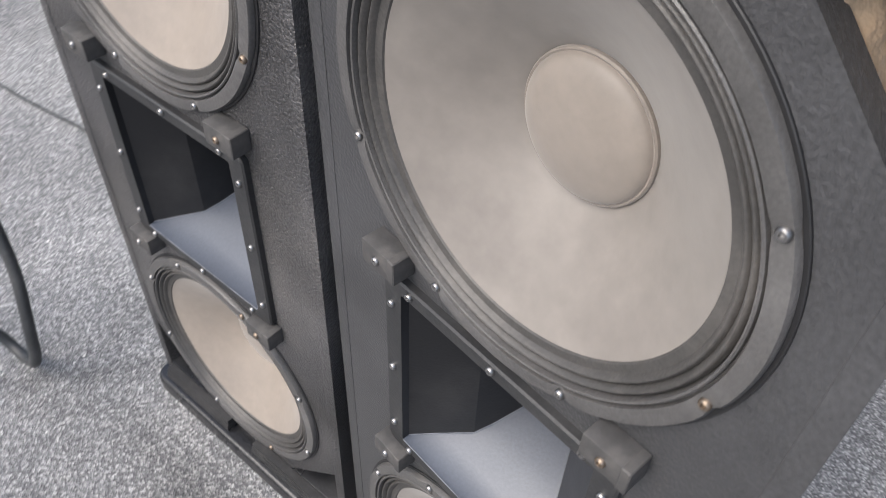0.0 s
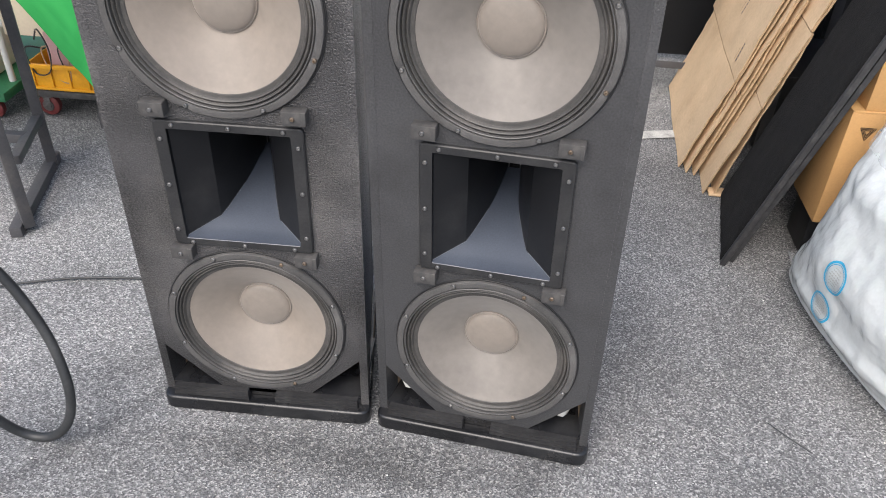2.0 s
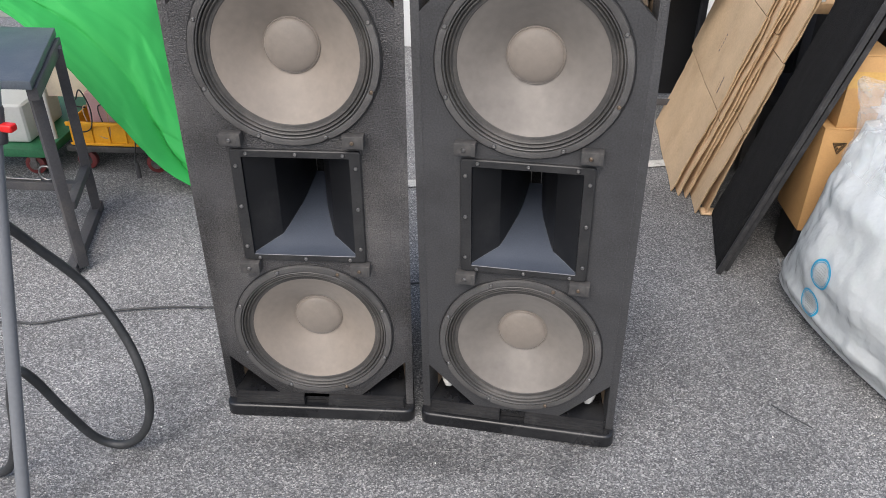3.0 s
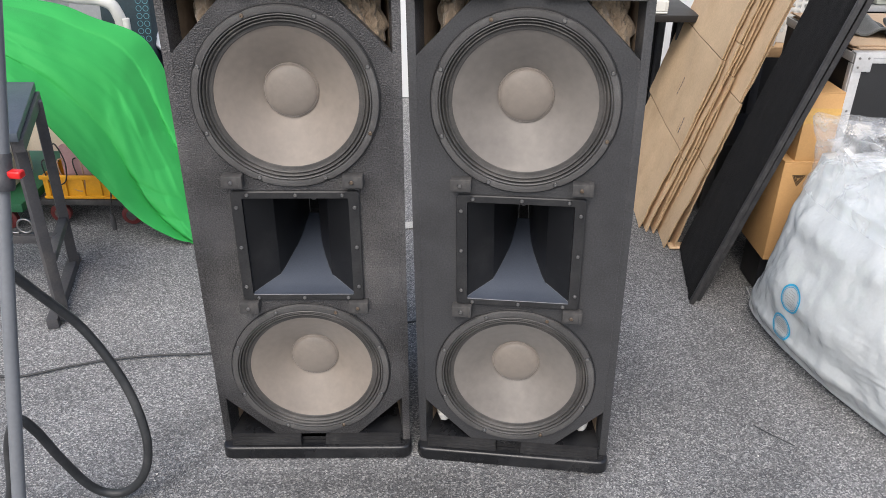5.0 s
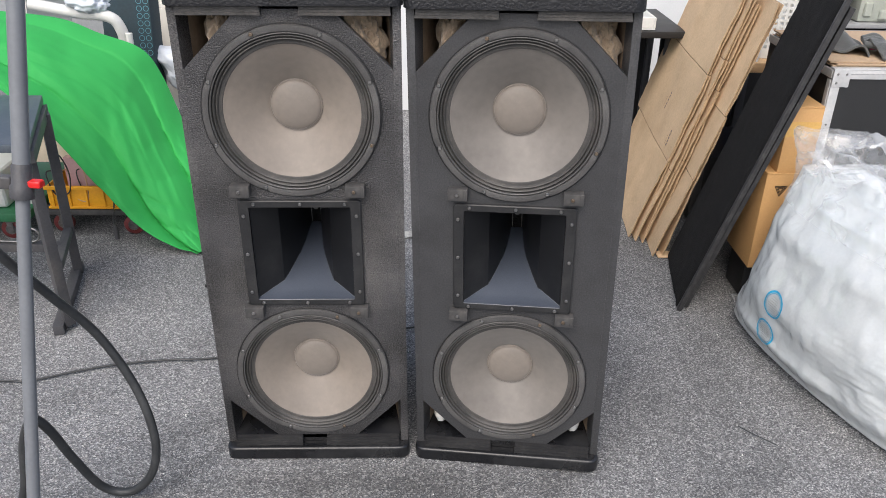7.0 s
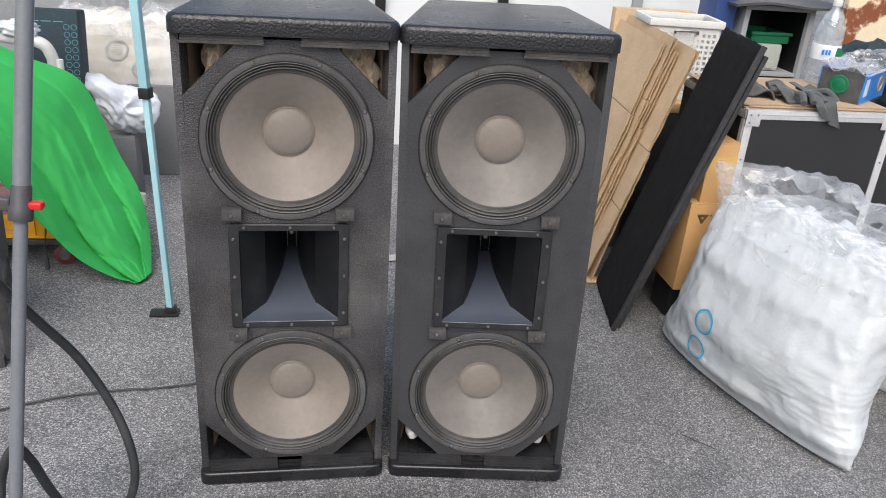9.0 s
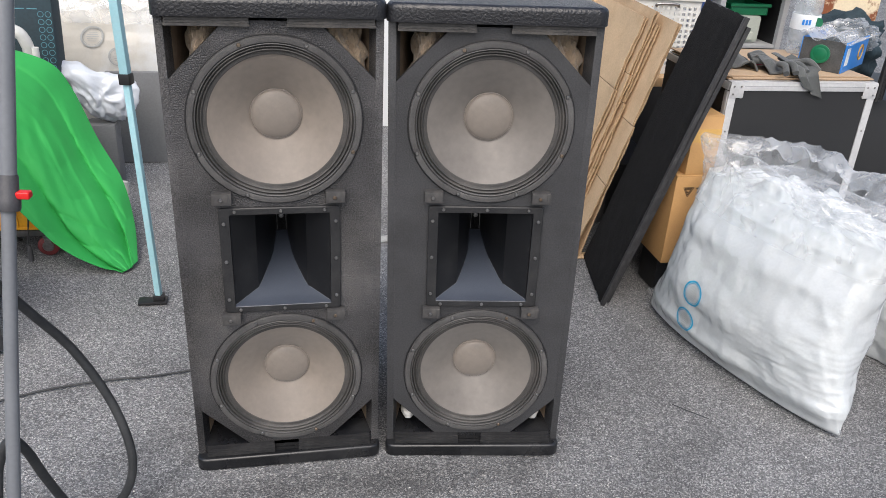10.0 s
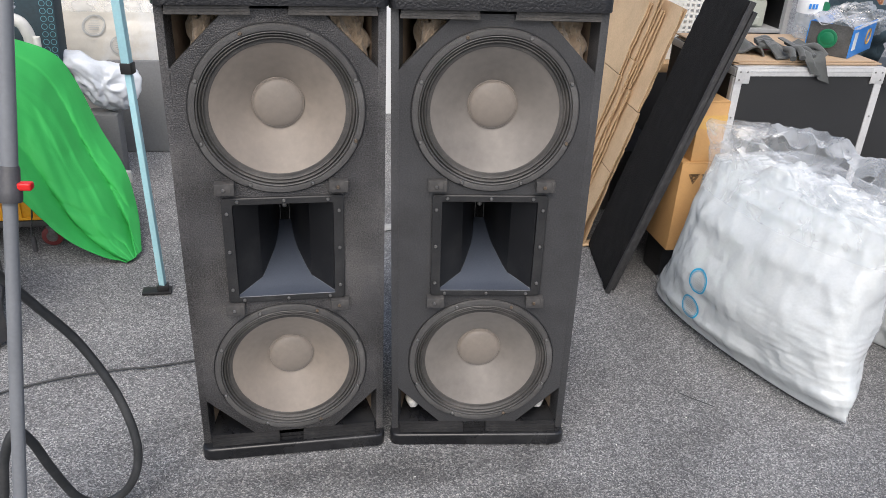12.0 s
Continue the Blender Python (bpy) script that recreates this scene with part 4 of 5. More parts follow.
def build_blue_box():
    c = thing("product_box", "open blue and brown cardboard box with a green round print", "box", pose(1.83, 0.965, TOP, 0, 0, -52) @ Matrix.Diagonal((1.18, 1.18, 1.15, 1)))
    part("end", box(-0.09, 0.04, -0.075, -0.072, 0, 0.098, 0.001), DUSTY, c, "dark brown end panel")
    part("side", box(0.041, 0.044, -0.074, 0.17, 0, 0.098, 0.001), BOX_BLUE, c, "blue printed side")
    part("side", box(-0.093, -0.090, -0.074, 0.17, 0, 0.098, 0.001), BOX_BLUE, c)
    part("base", box(-0.089, 0.040, -0.07, 0.17, 0.0, 0.003), CARD, c)
    b = lathe([(0.030, 0), (0.030, -0.003), (0.026, -0.0045), (0.021, -0.0035), (0.019, -0.0045), (0.0, -0.0045)], 28)
    part("round_lid", b, GREEN_TUB, c, "green round plastic cap").location = (-0.028, -0.076, 0.052)
    b = lathe([(0.026, 0.0), (0.026, 0.002), (0.018, 0.002), (0.018, 0.0)], 24, "y")
    o = part("printed_ring", b, TAPE, c, "yellow printed ring")
    o.matrix_basis = pose(0.0465, 0.10, 0.05, 0, 0, 90)
    for i, z in enumerate((0.030, 0.042, 0.054, 0.066)):
        part("print_bar", box(0.0442, 0.0450, -0.055 + 0.008 * i, -0.045 + 0.008 * i, 0.022, 0.078), LABEL_WHITE, c)

    def g(u, v):
        return Vector((-0.11 + 0.19 * u, -0.085 + 0.24 * v, 0.104 + 0.014 * noise.noise(Vector((u * 5, v * 5, 3))) + 0.01 * math.sin(u * 14)))
    part("plastic_wrap", grid_surface(g, 26, 26, 0.001), FILM, c, "crumpled clear plastic wrap", 60)
    return c


build_blue_box()


def build_bottle():
    bt = thing("water_bottle", "empty clear plastic water bottle with a blue and green label", "bottle", pose(1.855, 1.235, 0.8592))
    prof = [(0.0, 0.004), (0.045, 0.0), (0.054, 0.008), (0.055, 0.05), (0.0535, 0.06), (0.055, 0.07), (0.055, 0.16), (0.0535, 0.17), (0.055, 0.18), (0.052, 0.215), (0.038, 0.265), (0.018, 0.292), (0.0155, 0.31)]
    part("body", lathe(prof, 32, "z"), BOTTLE, bt, "clear ribbed plastic")
    part("cap", lathe([(0.017, 0.306), (0.018, 0.309), (0.018, 0.326), (0.016, 0.329), (0, 0.329)], 20, "z"), WHITE, bt, "white screw cap")
    part("label_band", lathe([(0.0556, 0.100), (0.0558, 0.101), (0.0558, 0.159), (0.0556, 0.160)], 32, "z"), LABEL_WHITE, bt, "white paper label")
    b = lathe([(0.022, 0.0), (0.022, -0.001), (0, -0.0015)], 24, "y", at=(0.02, -0.0535, 0.13))
    part("printed_disc", b, GREEN_TUB, bt, "green printed disc")
    for k in range(3):
        part("print_bar", box(-0.045 + 0.012 * k, -0.036 + 0.012 * k, -0.0545 + 0.002 * (2 - k) ** 2 * 0.9, -0.0525 + 0.002 * (2 - k) ** 2 * 0.9, 0.122, 0.142), BOX_BLUE, bt)
    return bt


build_bottle()


def build_table():
    t = thing("work_table", "wooden topped work table with a dark open underside", "table")
    part("tabletop", box(1.16, 1.62, 1.46, 2.15, 0.655, 0.695, 0.004), WOOD, t, "pale brown wooden top")
    for x in (1.20, 1.56):
        for y in (1.50, 2.09):
            part("leg", box(x - 0.02, x + 0.02, y - 0.02, y + 0.02, 0.0, 0.654, 0.003), GREY_STEEL, t)
    # black sheet stands for the shade beneath the tabletop
    part("back_sheet", box(1.16, 2.0, 2.16, 2.18, 0.0, 0.654), BLACK, t, "added black sheet for the shade under the table")
    part("low_rail", box(1.22, 1.54, 2.07, 2.10, 0.14, 0.17, 0.003), GREY_STEEL, t)
    return t


build_table()
b = box(1.20, 1.52, 1.56, 1.98, 0.001, 0.26, 0.012)
thing("storage_bin", "black storage bin on the ground under the table", "bin", bm=b, mat=BLACK)
b = bmesh.new()
box(0.68, 1.02, 1.80, 2.10, 0.746, 0.754, 0.003, 1, b)
for s in ((0.68, 0.69, 1.80, 2.10), (1.01, 1.02, 1.80, 2.10), (0.69, 1.01, 1.80, 1.81), (0.69, 1.01, 2.09, 2.10)):
    box(*s, 0.754, 0.80, 0.003, 1, b)
thing("plastic_tray", "white shallow plastic tray on the dark rack", "tray", bm=b, mat=WHITE)
# added rack: carries the tray, its black boards fill the dark area
rack = thing("equipment_rack", "made-up black open rack filling the dark behind the loudspeakers", "rack")
for x in (0.58, 1.12):
    for y in (1.95, 2.25):
        part("post", box(x, x + 0.03, y, y + 0.03, 0.0, 0.715, 0.003), GREY_STEEL, rack)
part("top_board", box(0.56, 1.155, 1.78, 2.30, 0.716, 0.745, 0.004), BLACK, rack)
part("back_board", box(0.56, 1.155, 2.285, 2.30, 0.03, 0.715), BLACK, rack)
part("front_rail", box(0.58, 1.15, 1.945, 1.95, 0.10, 0.13, 0.002), GREY_STEEL, rack)
part("post", box(0.56, 0.59, 1.79, 1.82, 0.0, 0.715, 0.003), BLACK, rack)


def build_basket():
    k = thing("plastic_basket", "white perforated plastic basket standing on the wooden table", "basket", pose(1.395, 1.64, 0.697, 0, 0, -6))
    W, D, H, T = 0.155, 0.11, 0.345, 0.004
    cell, bar = 0.0235, 0.010

    def wall(n, rows):
        """A lattice wall, n columns and rows of square holes, in the xz plane."""
        holes = []
        w = n * cell
        for i in range(n):
            for j in range(rows):
                cx, cz = -w / 2 + (i + 0.5) * cell, 0.035 + (j + 0.5) * cell
                h = (cell - bar) / 2
                holes.append([(cx - h, cz - h), (cx + h, cz - h), (cx + h, cz + h), (cx - h, cz + h)])
        return holes, w
    for nm, yy, rot, half in (("front", -D, 0, W), ("back", D, 180, W), ("side", 0, 90, D), ("side", 0, -90, D)):
        n = 12 if half == W else 8
        holes, w = wall(n, 11)
        b = plate_with_holes([(-half, 0), (half, 0), (half, H - 0.03), (-half, H - 0.03)], holes, 0, T)
        o = part(nm, b, WHITE, k, "", 20)
        o.matrix_basis = pose(0, 0, 0, 0, 0, rot) @ pose(0, -(D if half == W else W), 0)
    for bb in ((-W - 0.01, W + 0.01, -D - 0.012, -D + 0.006), (-W - 0.01, W + 0.01, D - 0.006, D + 0.012), (-W - 0.012, -W + 0.006, -D + 0.006, D - 0.006), (W - 0.006, W + 0.012, -D + 0.006, D - 0.006)):
        part("rim", box(*bb, H - 0.03, H, 0.004), WHITE, k)
    part("base", box(-W + 0.005, W - 0.005, -D + 0.005, D - 0.005, 0.001, 0.006), WHITE, k)
    part("handle", tube(spline([(-0.05, -D - 0.010, H - 0.055), (-0.04, -D - 0.016, H - 0.045), (0.04, -D - 0.016, H - 0.045), (0.05, -D - 0.010, H - 0.055)], 6), 0.006, 8), STEEL, k, "shiny grip")
    return k


build_basket()
b = lathe([(0, 0), (0.026, 0.0), (0.033, 0.09), (0.031, 0.09), (0.025, 0.006), (0, 0.006)], 24, "z")
thing("paper_cup", "pale paper cup on the table edge", "cup", pose(1.335, 1.495, 0.696), bm=b, mat=LABEL_WHITE)
b = box(1.20, 1.60, 1.90, 1.95, 0.697, 1.03, 0.004)
thing("cardboard_piece", "brown cardboard standing on the table behind the basket", "cardboard", bm=b, mat=CARD)


# ---- filled plastic bags ----
def bag_shape(foot, height, seed, bulge=0.03, top=0.88, tip=(0, 0)):
    """Point on a stuffed bag: footprint corners, fullness and creases; u round it, v up."""
    pts = [Vector((p[0], p[1], 0)) for p in foot]
    mid = sum(pts, Vector()) / len(pts)
    loop = []
    for i, p in enumerate(pts):
        q = pts[(i + 1) % len(pts)]
        for s in range(16):
            loop.append(p.lerp(q, s / 16))
    for _ in range(4):
        loop = [(loop[i - 1] + loop[i] * 2 + loop[(i + 1) % len(loop)]) / 4 for i in range(len(loop))]
    n = len(loop)

    def f(u, v):
        k = u * n
        p = loop[int(k) % n].lerp(loop[(int(k) + 1) % n], k - int(k))
        d = p - mid
        out = d.normalized()
        full = math.sin(min(1, v * 1.25) * math.pi) ** 0.7 if v < 0.8 else 0
        shrink = 1 - (1 - top) * v ** 2
        r = d * shrink + out * bulge * full
        z = height * v
        w = 0.014 * noise.fractal(Vector((out.x * 1.6, out.y * 1.6, z * 3 + seed)), 0.9, 2, 3)
        w += 0.007 * (0.5 - abs(noise.noise(Vector((out.x * 7 + seed + 3 * z, out.y * 7 - 2 * z, z * 15))))) + 0.003 * noise.noise(Vector((out.x * 16 + seed, out.y * 16, z * 30)))
        w += 0.010 * noise.fractal(Vector((out.x * 5, out.y * 5, z * 7 + seed)), 1.0, 2, 3) * v
        return mid + r + out * w + Vector((tip[0] * v, tip[1] * v, z))
    return f, mid


def closed_bag(f, mid, nu, nv, v1, dome, seed):
    b = bmesh.new()
    rows = []
    for j in range(nv + 1):
        pts = [f(i / nu, v1 * j / nv) for i in range(nu)]
        e = max(0.0, (j / nv - 0.72) / 0.28)
        if e:
            c = sum(pts, Vector()) / nu
            pull = 0.30 * (1 - math.sqrt(max(0.0, 1 - e * e)))
            pts = [p.lerp(Vector((c.x, c.y, p.z)), pull) for p in pts]
        rows.append([b.verts.new(p) for p in pts])
    for p, q in zip(rows, rows[1:]):
        for i in range(nu):
            b.faces.new((p[i], p[(i + 1) % nu], q[(i + 1) % nu], q[i]))
    b.faces.new(rows[0])
    top = rows[-1]
    c = sum((v.co for v in top), Vector()) / nu
    last = top
    for k in range(1, 9):
        t = k / 9
        ring = []
        for i in range(nu):
            p = top[i].co.lerp(c, t)
            p.z += dome * math.sin(t * math.pi / 2) * 0.6 + 0.06 * min(1, 2 * t) * noise.fractal(Vector((p.x * 9, p.y * 9, seed)), 0.8, 2, 4)
            ring.append(b.verts.new(p))
        for i in range(nu):
            b.faces.new((last[i], last[(i + 1) % nu], ring[(i + 1) % nu], ring[i]))
        last = ring
    b.faces.new(last)
    return b


def build_big_bag(name, foot, height, seed, fill=0.86, collar=0.16, marks=(), tip=(0, 0), label="", inside=None, ink=None):
    f, mid = bag_shape(foot, height, seed, tip=tip)
    g = thing(name, label, "bag", group="bags of filling")
    fb = closed_bag(f, mid, 130, 90, fill, 0.05, seed)
    from mathutils.bvhtree import BVHTree
    tree = BVHTree.FromBMesh(fb)
    part("filling", fb, inside or FLUFF, g, "white fluffy polyester filling", 180)

    def film(u, v):
        """The clear film: close over the filling, loose and crumpled above it."""
        vv = fill * 0.93 + v * (1 + collar / height - fill * 0.93)
        p = f(u, min(vv, 1.0))
        out = Vector((p.x - mid.x - tip[0] * v, p.y - mid.y - tip[1] * v, 0)).normalized()
        p += out * 0.004
        if vv > fill:
            e = (vv - fill) / (1 + collar / height - fill)
            p -= out * 0.10 * e * e
            a = 0.045 * e
            p += out * a * noise.fractal(Vector((out.x * 4, out.y * 4, vv * 3 + seed)), 0.7, 2, 5)
            p.z = height * fill + (vv - fill) * height * 0.8 + 0.07 * e * noise.fractal(Vector((out.x * 2.4, out.y * 2.4, seed + 9)), 0.8, 2, 4) - 0.05 * e * e
            p.x += 0.03 * e * math.sin(9 * u * math.pi + seed)
        return p
    nu, nv = 150, 30
    b = bmesh.new()
    rows = [[b.verts.new(film(i / nu, j / nv)) for i in range(nu)] for j in range(nv + 1)]
    for p, q in zip(rows, rows[1:]):
        for i in range(nu):
            b.faces.new((p[i], p[(i + 1) % nu], q[(i + 1) % nu], q[i]))
    part("film", b, FILM, g, "crumpled clear plastic film", 60).visible_shadow = False
    for cx, cy, cz, r in marks:
        c = Vector((cx, cy, cz))
        out = Vector((c.x - mid.x, c.y - mid.y, 0)).normalized()
        right = out.cross(Vector((0, 0, 1)))
        b = bmesh.new()

        def stick(px, pz):
            q = c + right * px + Vector((0, 0, pz))
            hit = tree.ray_cast(q + out * 0.4, -out)[0]
            return (hit if hit else q) + out * 0.009
        for r0, r1 in ((r, r * 0.86), (r * 0.80, r * 0.76)):
            ra = [b.verts.new(stick(r0 * math.cos(k * math.pi / 20), r0 * math.sin(k * math.pi / 20))) for k in range(40)]
            rb = [b.verts.new(stick(r1 * math.cos(k * math.pi / 20), r1 * math.sin(k * math.pi / 20))) for k in range(40)]
            for k in range(40):
                b.faces.new((ra[k], ra[(k + 1) % 40], rb[(k + 1) % 40], rb[k]))
        for k in range(-2, 3):
            w = r * 0.5 * (1 - abs(k) * 0.15)
            qs = [stick(-w, k * r * 0.2 - r * 0.03), stick(w, k * r * 0.2 - r * 0.03), stick(w, k * r * 0.2 + r * 0.03), stick(-w, k * r * 0.2 + r * 0.03)]
            b.faces.new([b.verts.new(q) for q in qs])
        part("printed_mark", b, ink or PRINT_BLUE, g, "printed round mark")
    return g


def lookup(table, v):
    """Smooth reading of a table of (place, value) pairs."""
    for (a, p), (c, q) in zip(table, table[1:]):
        if v <= c:
            t = (v - a) / (c - a)
            return p + (q - p) * t * t * (3 - 2 * t)
    return table[-1][1]


def build_pillow_bag():
    """A pillow-shaped clear sack on its bottom seam, bulging between two corners, loose and open at the top."""
    g = thing("filling_bag", "large clear plastic bag stuffed with white polyester filling, crumpled on top", "bag", group="bags of filling")
    a, c = Vector((1.118, 0.70, 0)), Vector((1.352, -0.118, 0))
    mid, half = (a + c) / 2, (c - a).length / 2
    e1 = (c - a).normalized()
    e2 = Vector((e1.y, -e1.x, 0))
    height = 0.57
    width = [(0, 1.0), (0.1, 0.985), (0.35, 0.89), (0.7, 0.85), (1.0, 0.86), (1.5, 0.80)]
    front = [(0, 0.040), (0.03, 0.070), (0.16, 0.115), (0.4, 0.150), (0.7, 0.138), (0.9, 0.10), (1.0, 0.06), (1.5, 0.05)]
    back = [(0, 0.004), (0.05, 0.06), (0.2, 0.15), (0.5, 0.21), (0.8, 0.20), (1.0, 0.17), (1.5, 0.13)]

    def shell(u, v):
        """u: 0 to 1 round the sack, half of it the front; v: 0 at the seam, 1 at the top of the filling."""
        ang = 2 * math.pi * u
        k = math.cos(ang)
        side = math.sin(ang)
        s = -k
        pw = 0.75 + 0.35 * max(0.0, 1 - 2.5 * v)
        off = (lookup(front, v) if side > 0 else -lookup(back, v)) * abs(side) ** pw
        p = mid + e1 * (s * half * lookup(width, v)) + e2 * off - e2 * (0.105 * v ** 1.3)
        p.z = height * v + 0.012 * (abs(s) ** 6) * max(0.0, 1 - 4 * v)
        out = (e2 * math.copysign(abs(side) ** 0.7, side) + e1 * s * 0.6).normalized()
        w = 0.011 * noise.fractal(Vector((s * 2.4, side * 1.5, v * 3.0 + 2)), 0.9, 2, 3)
        # tension creases fanning from the bottom seam, tight crinkles low on the near end
        fan = s * 16 + 5 * v * s
        w += 0.007 * max(0.0, 1 - 2.2 * v) * (0.5 - abs(noise.noise(Vector((fan, v * 2.2, 3.0)))))
        tight = max(0.0, 1 - abs(v - 0.30) / 0.32) * min(1.0, max(0.0, (s + 0.15) * 1.6))
        w += 0.0055 * tight * (0.45 - abs(noise.noise(Vector((s * 3.5 + 4, side, p.z * 52)))))
        w += 0.0035 * (0.4 - abs(noise.noise(Vector((s * 7, side * 3, p.z * 13 + 6 * s)))))
        w += 0.0018 * noise.noise(Vector((s * 11, side * 6, p.z * 24)))
        edge = min(1.0, v * 9)
        return p + out * w * edge, out, s, side

    nu, nv = 240, 130
    b = bmesh.new()
    rows = [[b.verts.new(shell(i / nu, j / nv)[0]) for i in range(nu)] for j in range(nv + 1)]
    top = [v.co.copy() for v in rows[-1]]
    cen = sum(top, Vector()) / nu
    for k in range(1, 22):
        t = k / 22
        ring = []
        for i in range(nu):
            p = top[i].lerp(cen, t)
            p.z += 0.035 * math.sin(min(1, t * 1.6) * math.pi / 2) - 0.035 * t * t + 0.05 * min(1, 3 * t) * noise.fractal(Vector((p.x * 11, p.y * 11, 4)), 0.8, 2, 4)
            ring.append(b.verts.new(p))
        rows.append(ring)
    for p, q in zip(rows, rows[1:]):
        for i in range(nu):
            b.faces.new((p[i], p[(i + 1) % nu], q[(i + 1) % nu], q[i]))
    b.faces.new(rows[0])
    b.faces.new(rows[-1])
    from mathutils.bvhtree import BVHTree
    tree = BVHTree.FromBMesh(b)
    part("filling", b, FLUFF, g, "white fluffy polyester filling under tight film", 180)

    def loose(u, v):
        """The loose film above the filling: it stands up in pleats, rolls over and falls back in towards the mouth."""
        vv = 0.84 + 0.62 * v
        p, out, s, side = shell(u, min(vv, 1.0))
        p += out * 0.005
        e = max(0.0, (vv - 0.93) / 0.53)
        if e:
            rise = (0.085 + 0.035 * max(0.0, -side) + 0.02 * max(0.0, -s)) * math.sin(min(1.0, e * 1.05) * math.pi * 0.72)
            fold = max(0.0, (e - 0.42) / 0.58)
            p = p.lerp(Vector((cen.x, cen.y, p.z)), 0.50 * fold ** 1.1)
            big = 0.5 - abs(noise.noise(p * 9 + Vector((0, 0, 3 * e))))
            fine = 0.5 - abs(noise.noise(p * 23 + Vector((7, 2, 4 * e))))
            p += out * (0.028 * math.sin(min(1.0, e * 1.5) * math.pi) + 0.065 * (big - 0.2) * min(1.0, e * 2.2) + 0.018 * fine)
            p.z += rise + 0.055 * min(1.0, e * 2) * (big - 0.25) + 0.020 * fine + 0.03 * e * noise.noise(p * 4.5)
        else:
            p += out * 0.010 * max(0.0, noise.noise(Vector((s * 8, side * 5, vv * 9))))
        return p
    nu, nv = 280, 66
    b = bmesh.new()
    rows = [[b.verts.new(loose(i / nu, j / nv)) for i in range(nu)] for j in range(nv + 1)]
    for p, q in zip(rows, rows[1:]):
        for i in range(nu):
            b.faces.new((p[i], p[(i + 1) % nu], q[(i + 1) % nu], q[i]))
    part("film", b, FILM, g, "crumpled clear plastic film", 180).visible_shadow = False
    # a veil of film that has fallen in over the filling

    def veil(u, v):
        x, y = (u - 0.5) * 0.56, (v - 0.5) * 0.20
        z = 0.640 + 0.030 * (0.5 - abs(noise.noise(Vector((x * 13 + 5 * y, y * 17, 1))))) + 0.035 * noise.noise(Vector((x * 5, y * 6, 8)))
        return mid + e1 * x + e2 * (y - 0.125) + Vector((0, 0, z - 0.9 * y * y - 0.5 * x * x))
    part("film", grid_surface(veil, 90, 40), FILM, g, "crumpled clear plastic film", 180).visible_shadow = False
    for end, tip in ((a, -e1 * 0.035 + Vector((0, 0, 0.055))), (c, e1 * 0.020 + Vector((0, 0, 0.004)))):
        inn = e1 if end is a else -e1

        def ear(u, v):
            p = end + tip * (1 - u) + inn * 0.075 * u + Vector((0, 0, 0.004 + 0.11 * u * v * (1.2 - 0.4 * u)))
            return p + e2 * (0.014 + 0.010 * noise.noise(Vector((u * 6, v * 6, end.x * 5)))) * u
        part("film", grid_surface(ear, 16, 16), FILM, g, "clear corner of the bag", 180).visible_shadow = False
    for cx, cy, cz, r in ((1.06, 0.385, 0.222, 0.044), (1.085, 0.413, 0.112, 0.043)):
        cc = Vector((cx, cy, cz))
        b = bmesh.new()

        def stick(px, pz):
            q = cc - e1 * px * -1 + Vector((0, 0, pz))
            hit = tree.ray_cast(q + e2 * 0.4, -e2)[0]
            return (hit if hit else q) + e2 * 0.004
        for r0, r1 in ((r, r * 0.86), (r * 0.80, r * 0.76)):
            ra = [b.verts.new(stick(r0 * math.cos(k * math.pi / 20), r0 * math.sin(k * math.pi / 20))) for k in range(40)]
            rb = [b.verts.new(stick(r1 * math.cos(k * math.pi / 20), r1 * math.sin(k * math.pi / 20))) for k in range(40)]
            for k in range(40):
                b.faces.new((ra[k], ra[(k + 1) % 40], rb[(k + 1) % 40], rb[k]))
        part("printed_mark", b, PRINT_BLUE, g, "blue printed round mark")
        for k in range(-3, 4):
            w = r * 0.56 * (1 - abs(k) * 0.16)
            b = bmesh.new()
            for seg in range(5):
                x0, x1 = -w + 2 * w * seg / 5, -w + 2 * w * (seg + 0.7) / 5
                z0, z1 = k * r * 0.17 - r * 0.035, k * r * 0.17 + r * 0.035
                b.faces.new([b.verts.new(stick(*q)) for q in ((x0, z0), (x1, z0), (x1, z1), (x0, z1))])
            part("print_bar", b, PRINT_GREY, g, "faded printed bars")
    return g


build_pillow_bag()
build_big_bag("filling_bag", ((1.74, 0.33), (1.84, 0.05), (2.25, 0.15), (2.1, 0.55)), 0.46, 7, label="second clear plastic bag of white filling on the asphalt")


# ---- backdrop on the far side of the yard, right ----
def build_locker():
    c = thing("metal_locker", "open grey metal cabinet with a green basket and a machine inside", "cabinet")
    part("side", box(2.02, 2.05, 2.2, 2.65, 0.0, 1.02, 0.003), GREY_FRAME, c)
    part("side", box(2.39, 2.42, 2.2, 2.65, 0.0, 1.02, 0.003), GREY_FRAME, c)
    part("back", box(2.05, 2.39, 2.62, 2.65, 0.0, 1.02), BLACK, c)
    # thin black sheets added to darken the open compartment like shade
    part("lining", box(2.0505, 2.054, 2.23, 2.62, 0.70, 1.015), BLACK, c)
    part("lining", box(2.386, 2.3895, 2.23, 2.62, 0.70, 1.015), BLACK, c)
    part("shelf", box(2.05, 2.39, 2.21, 2.62, 0.68, 0.70, 0.003), GREY_FRAME, c)
    part("top", box(2.02, 2.42, 2.2, 2.65, 1.02, 1.045, 0.003), GREY_FRAME, c)
    part("door", box(2.05, 2.39, 2.205, 2.225, 0.02, 0.67, 0.003), GREY_FRAME, c)
    return c


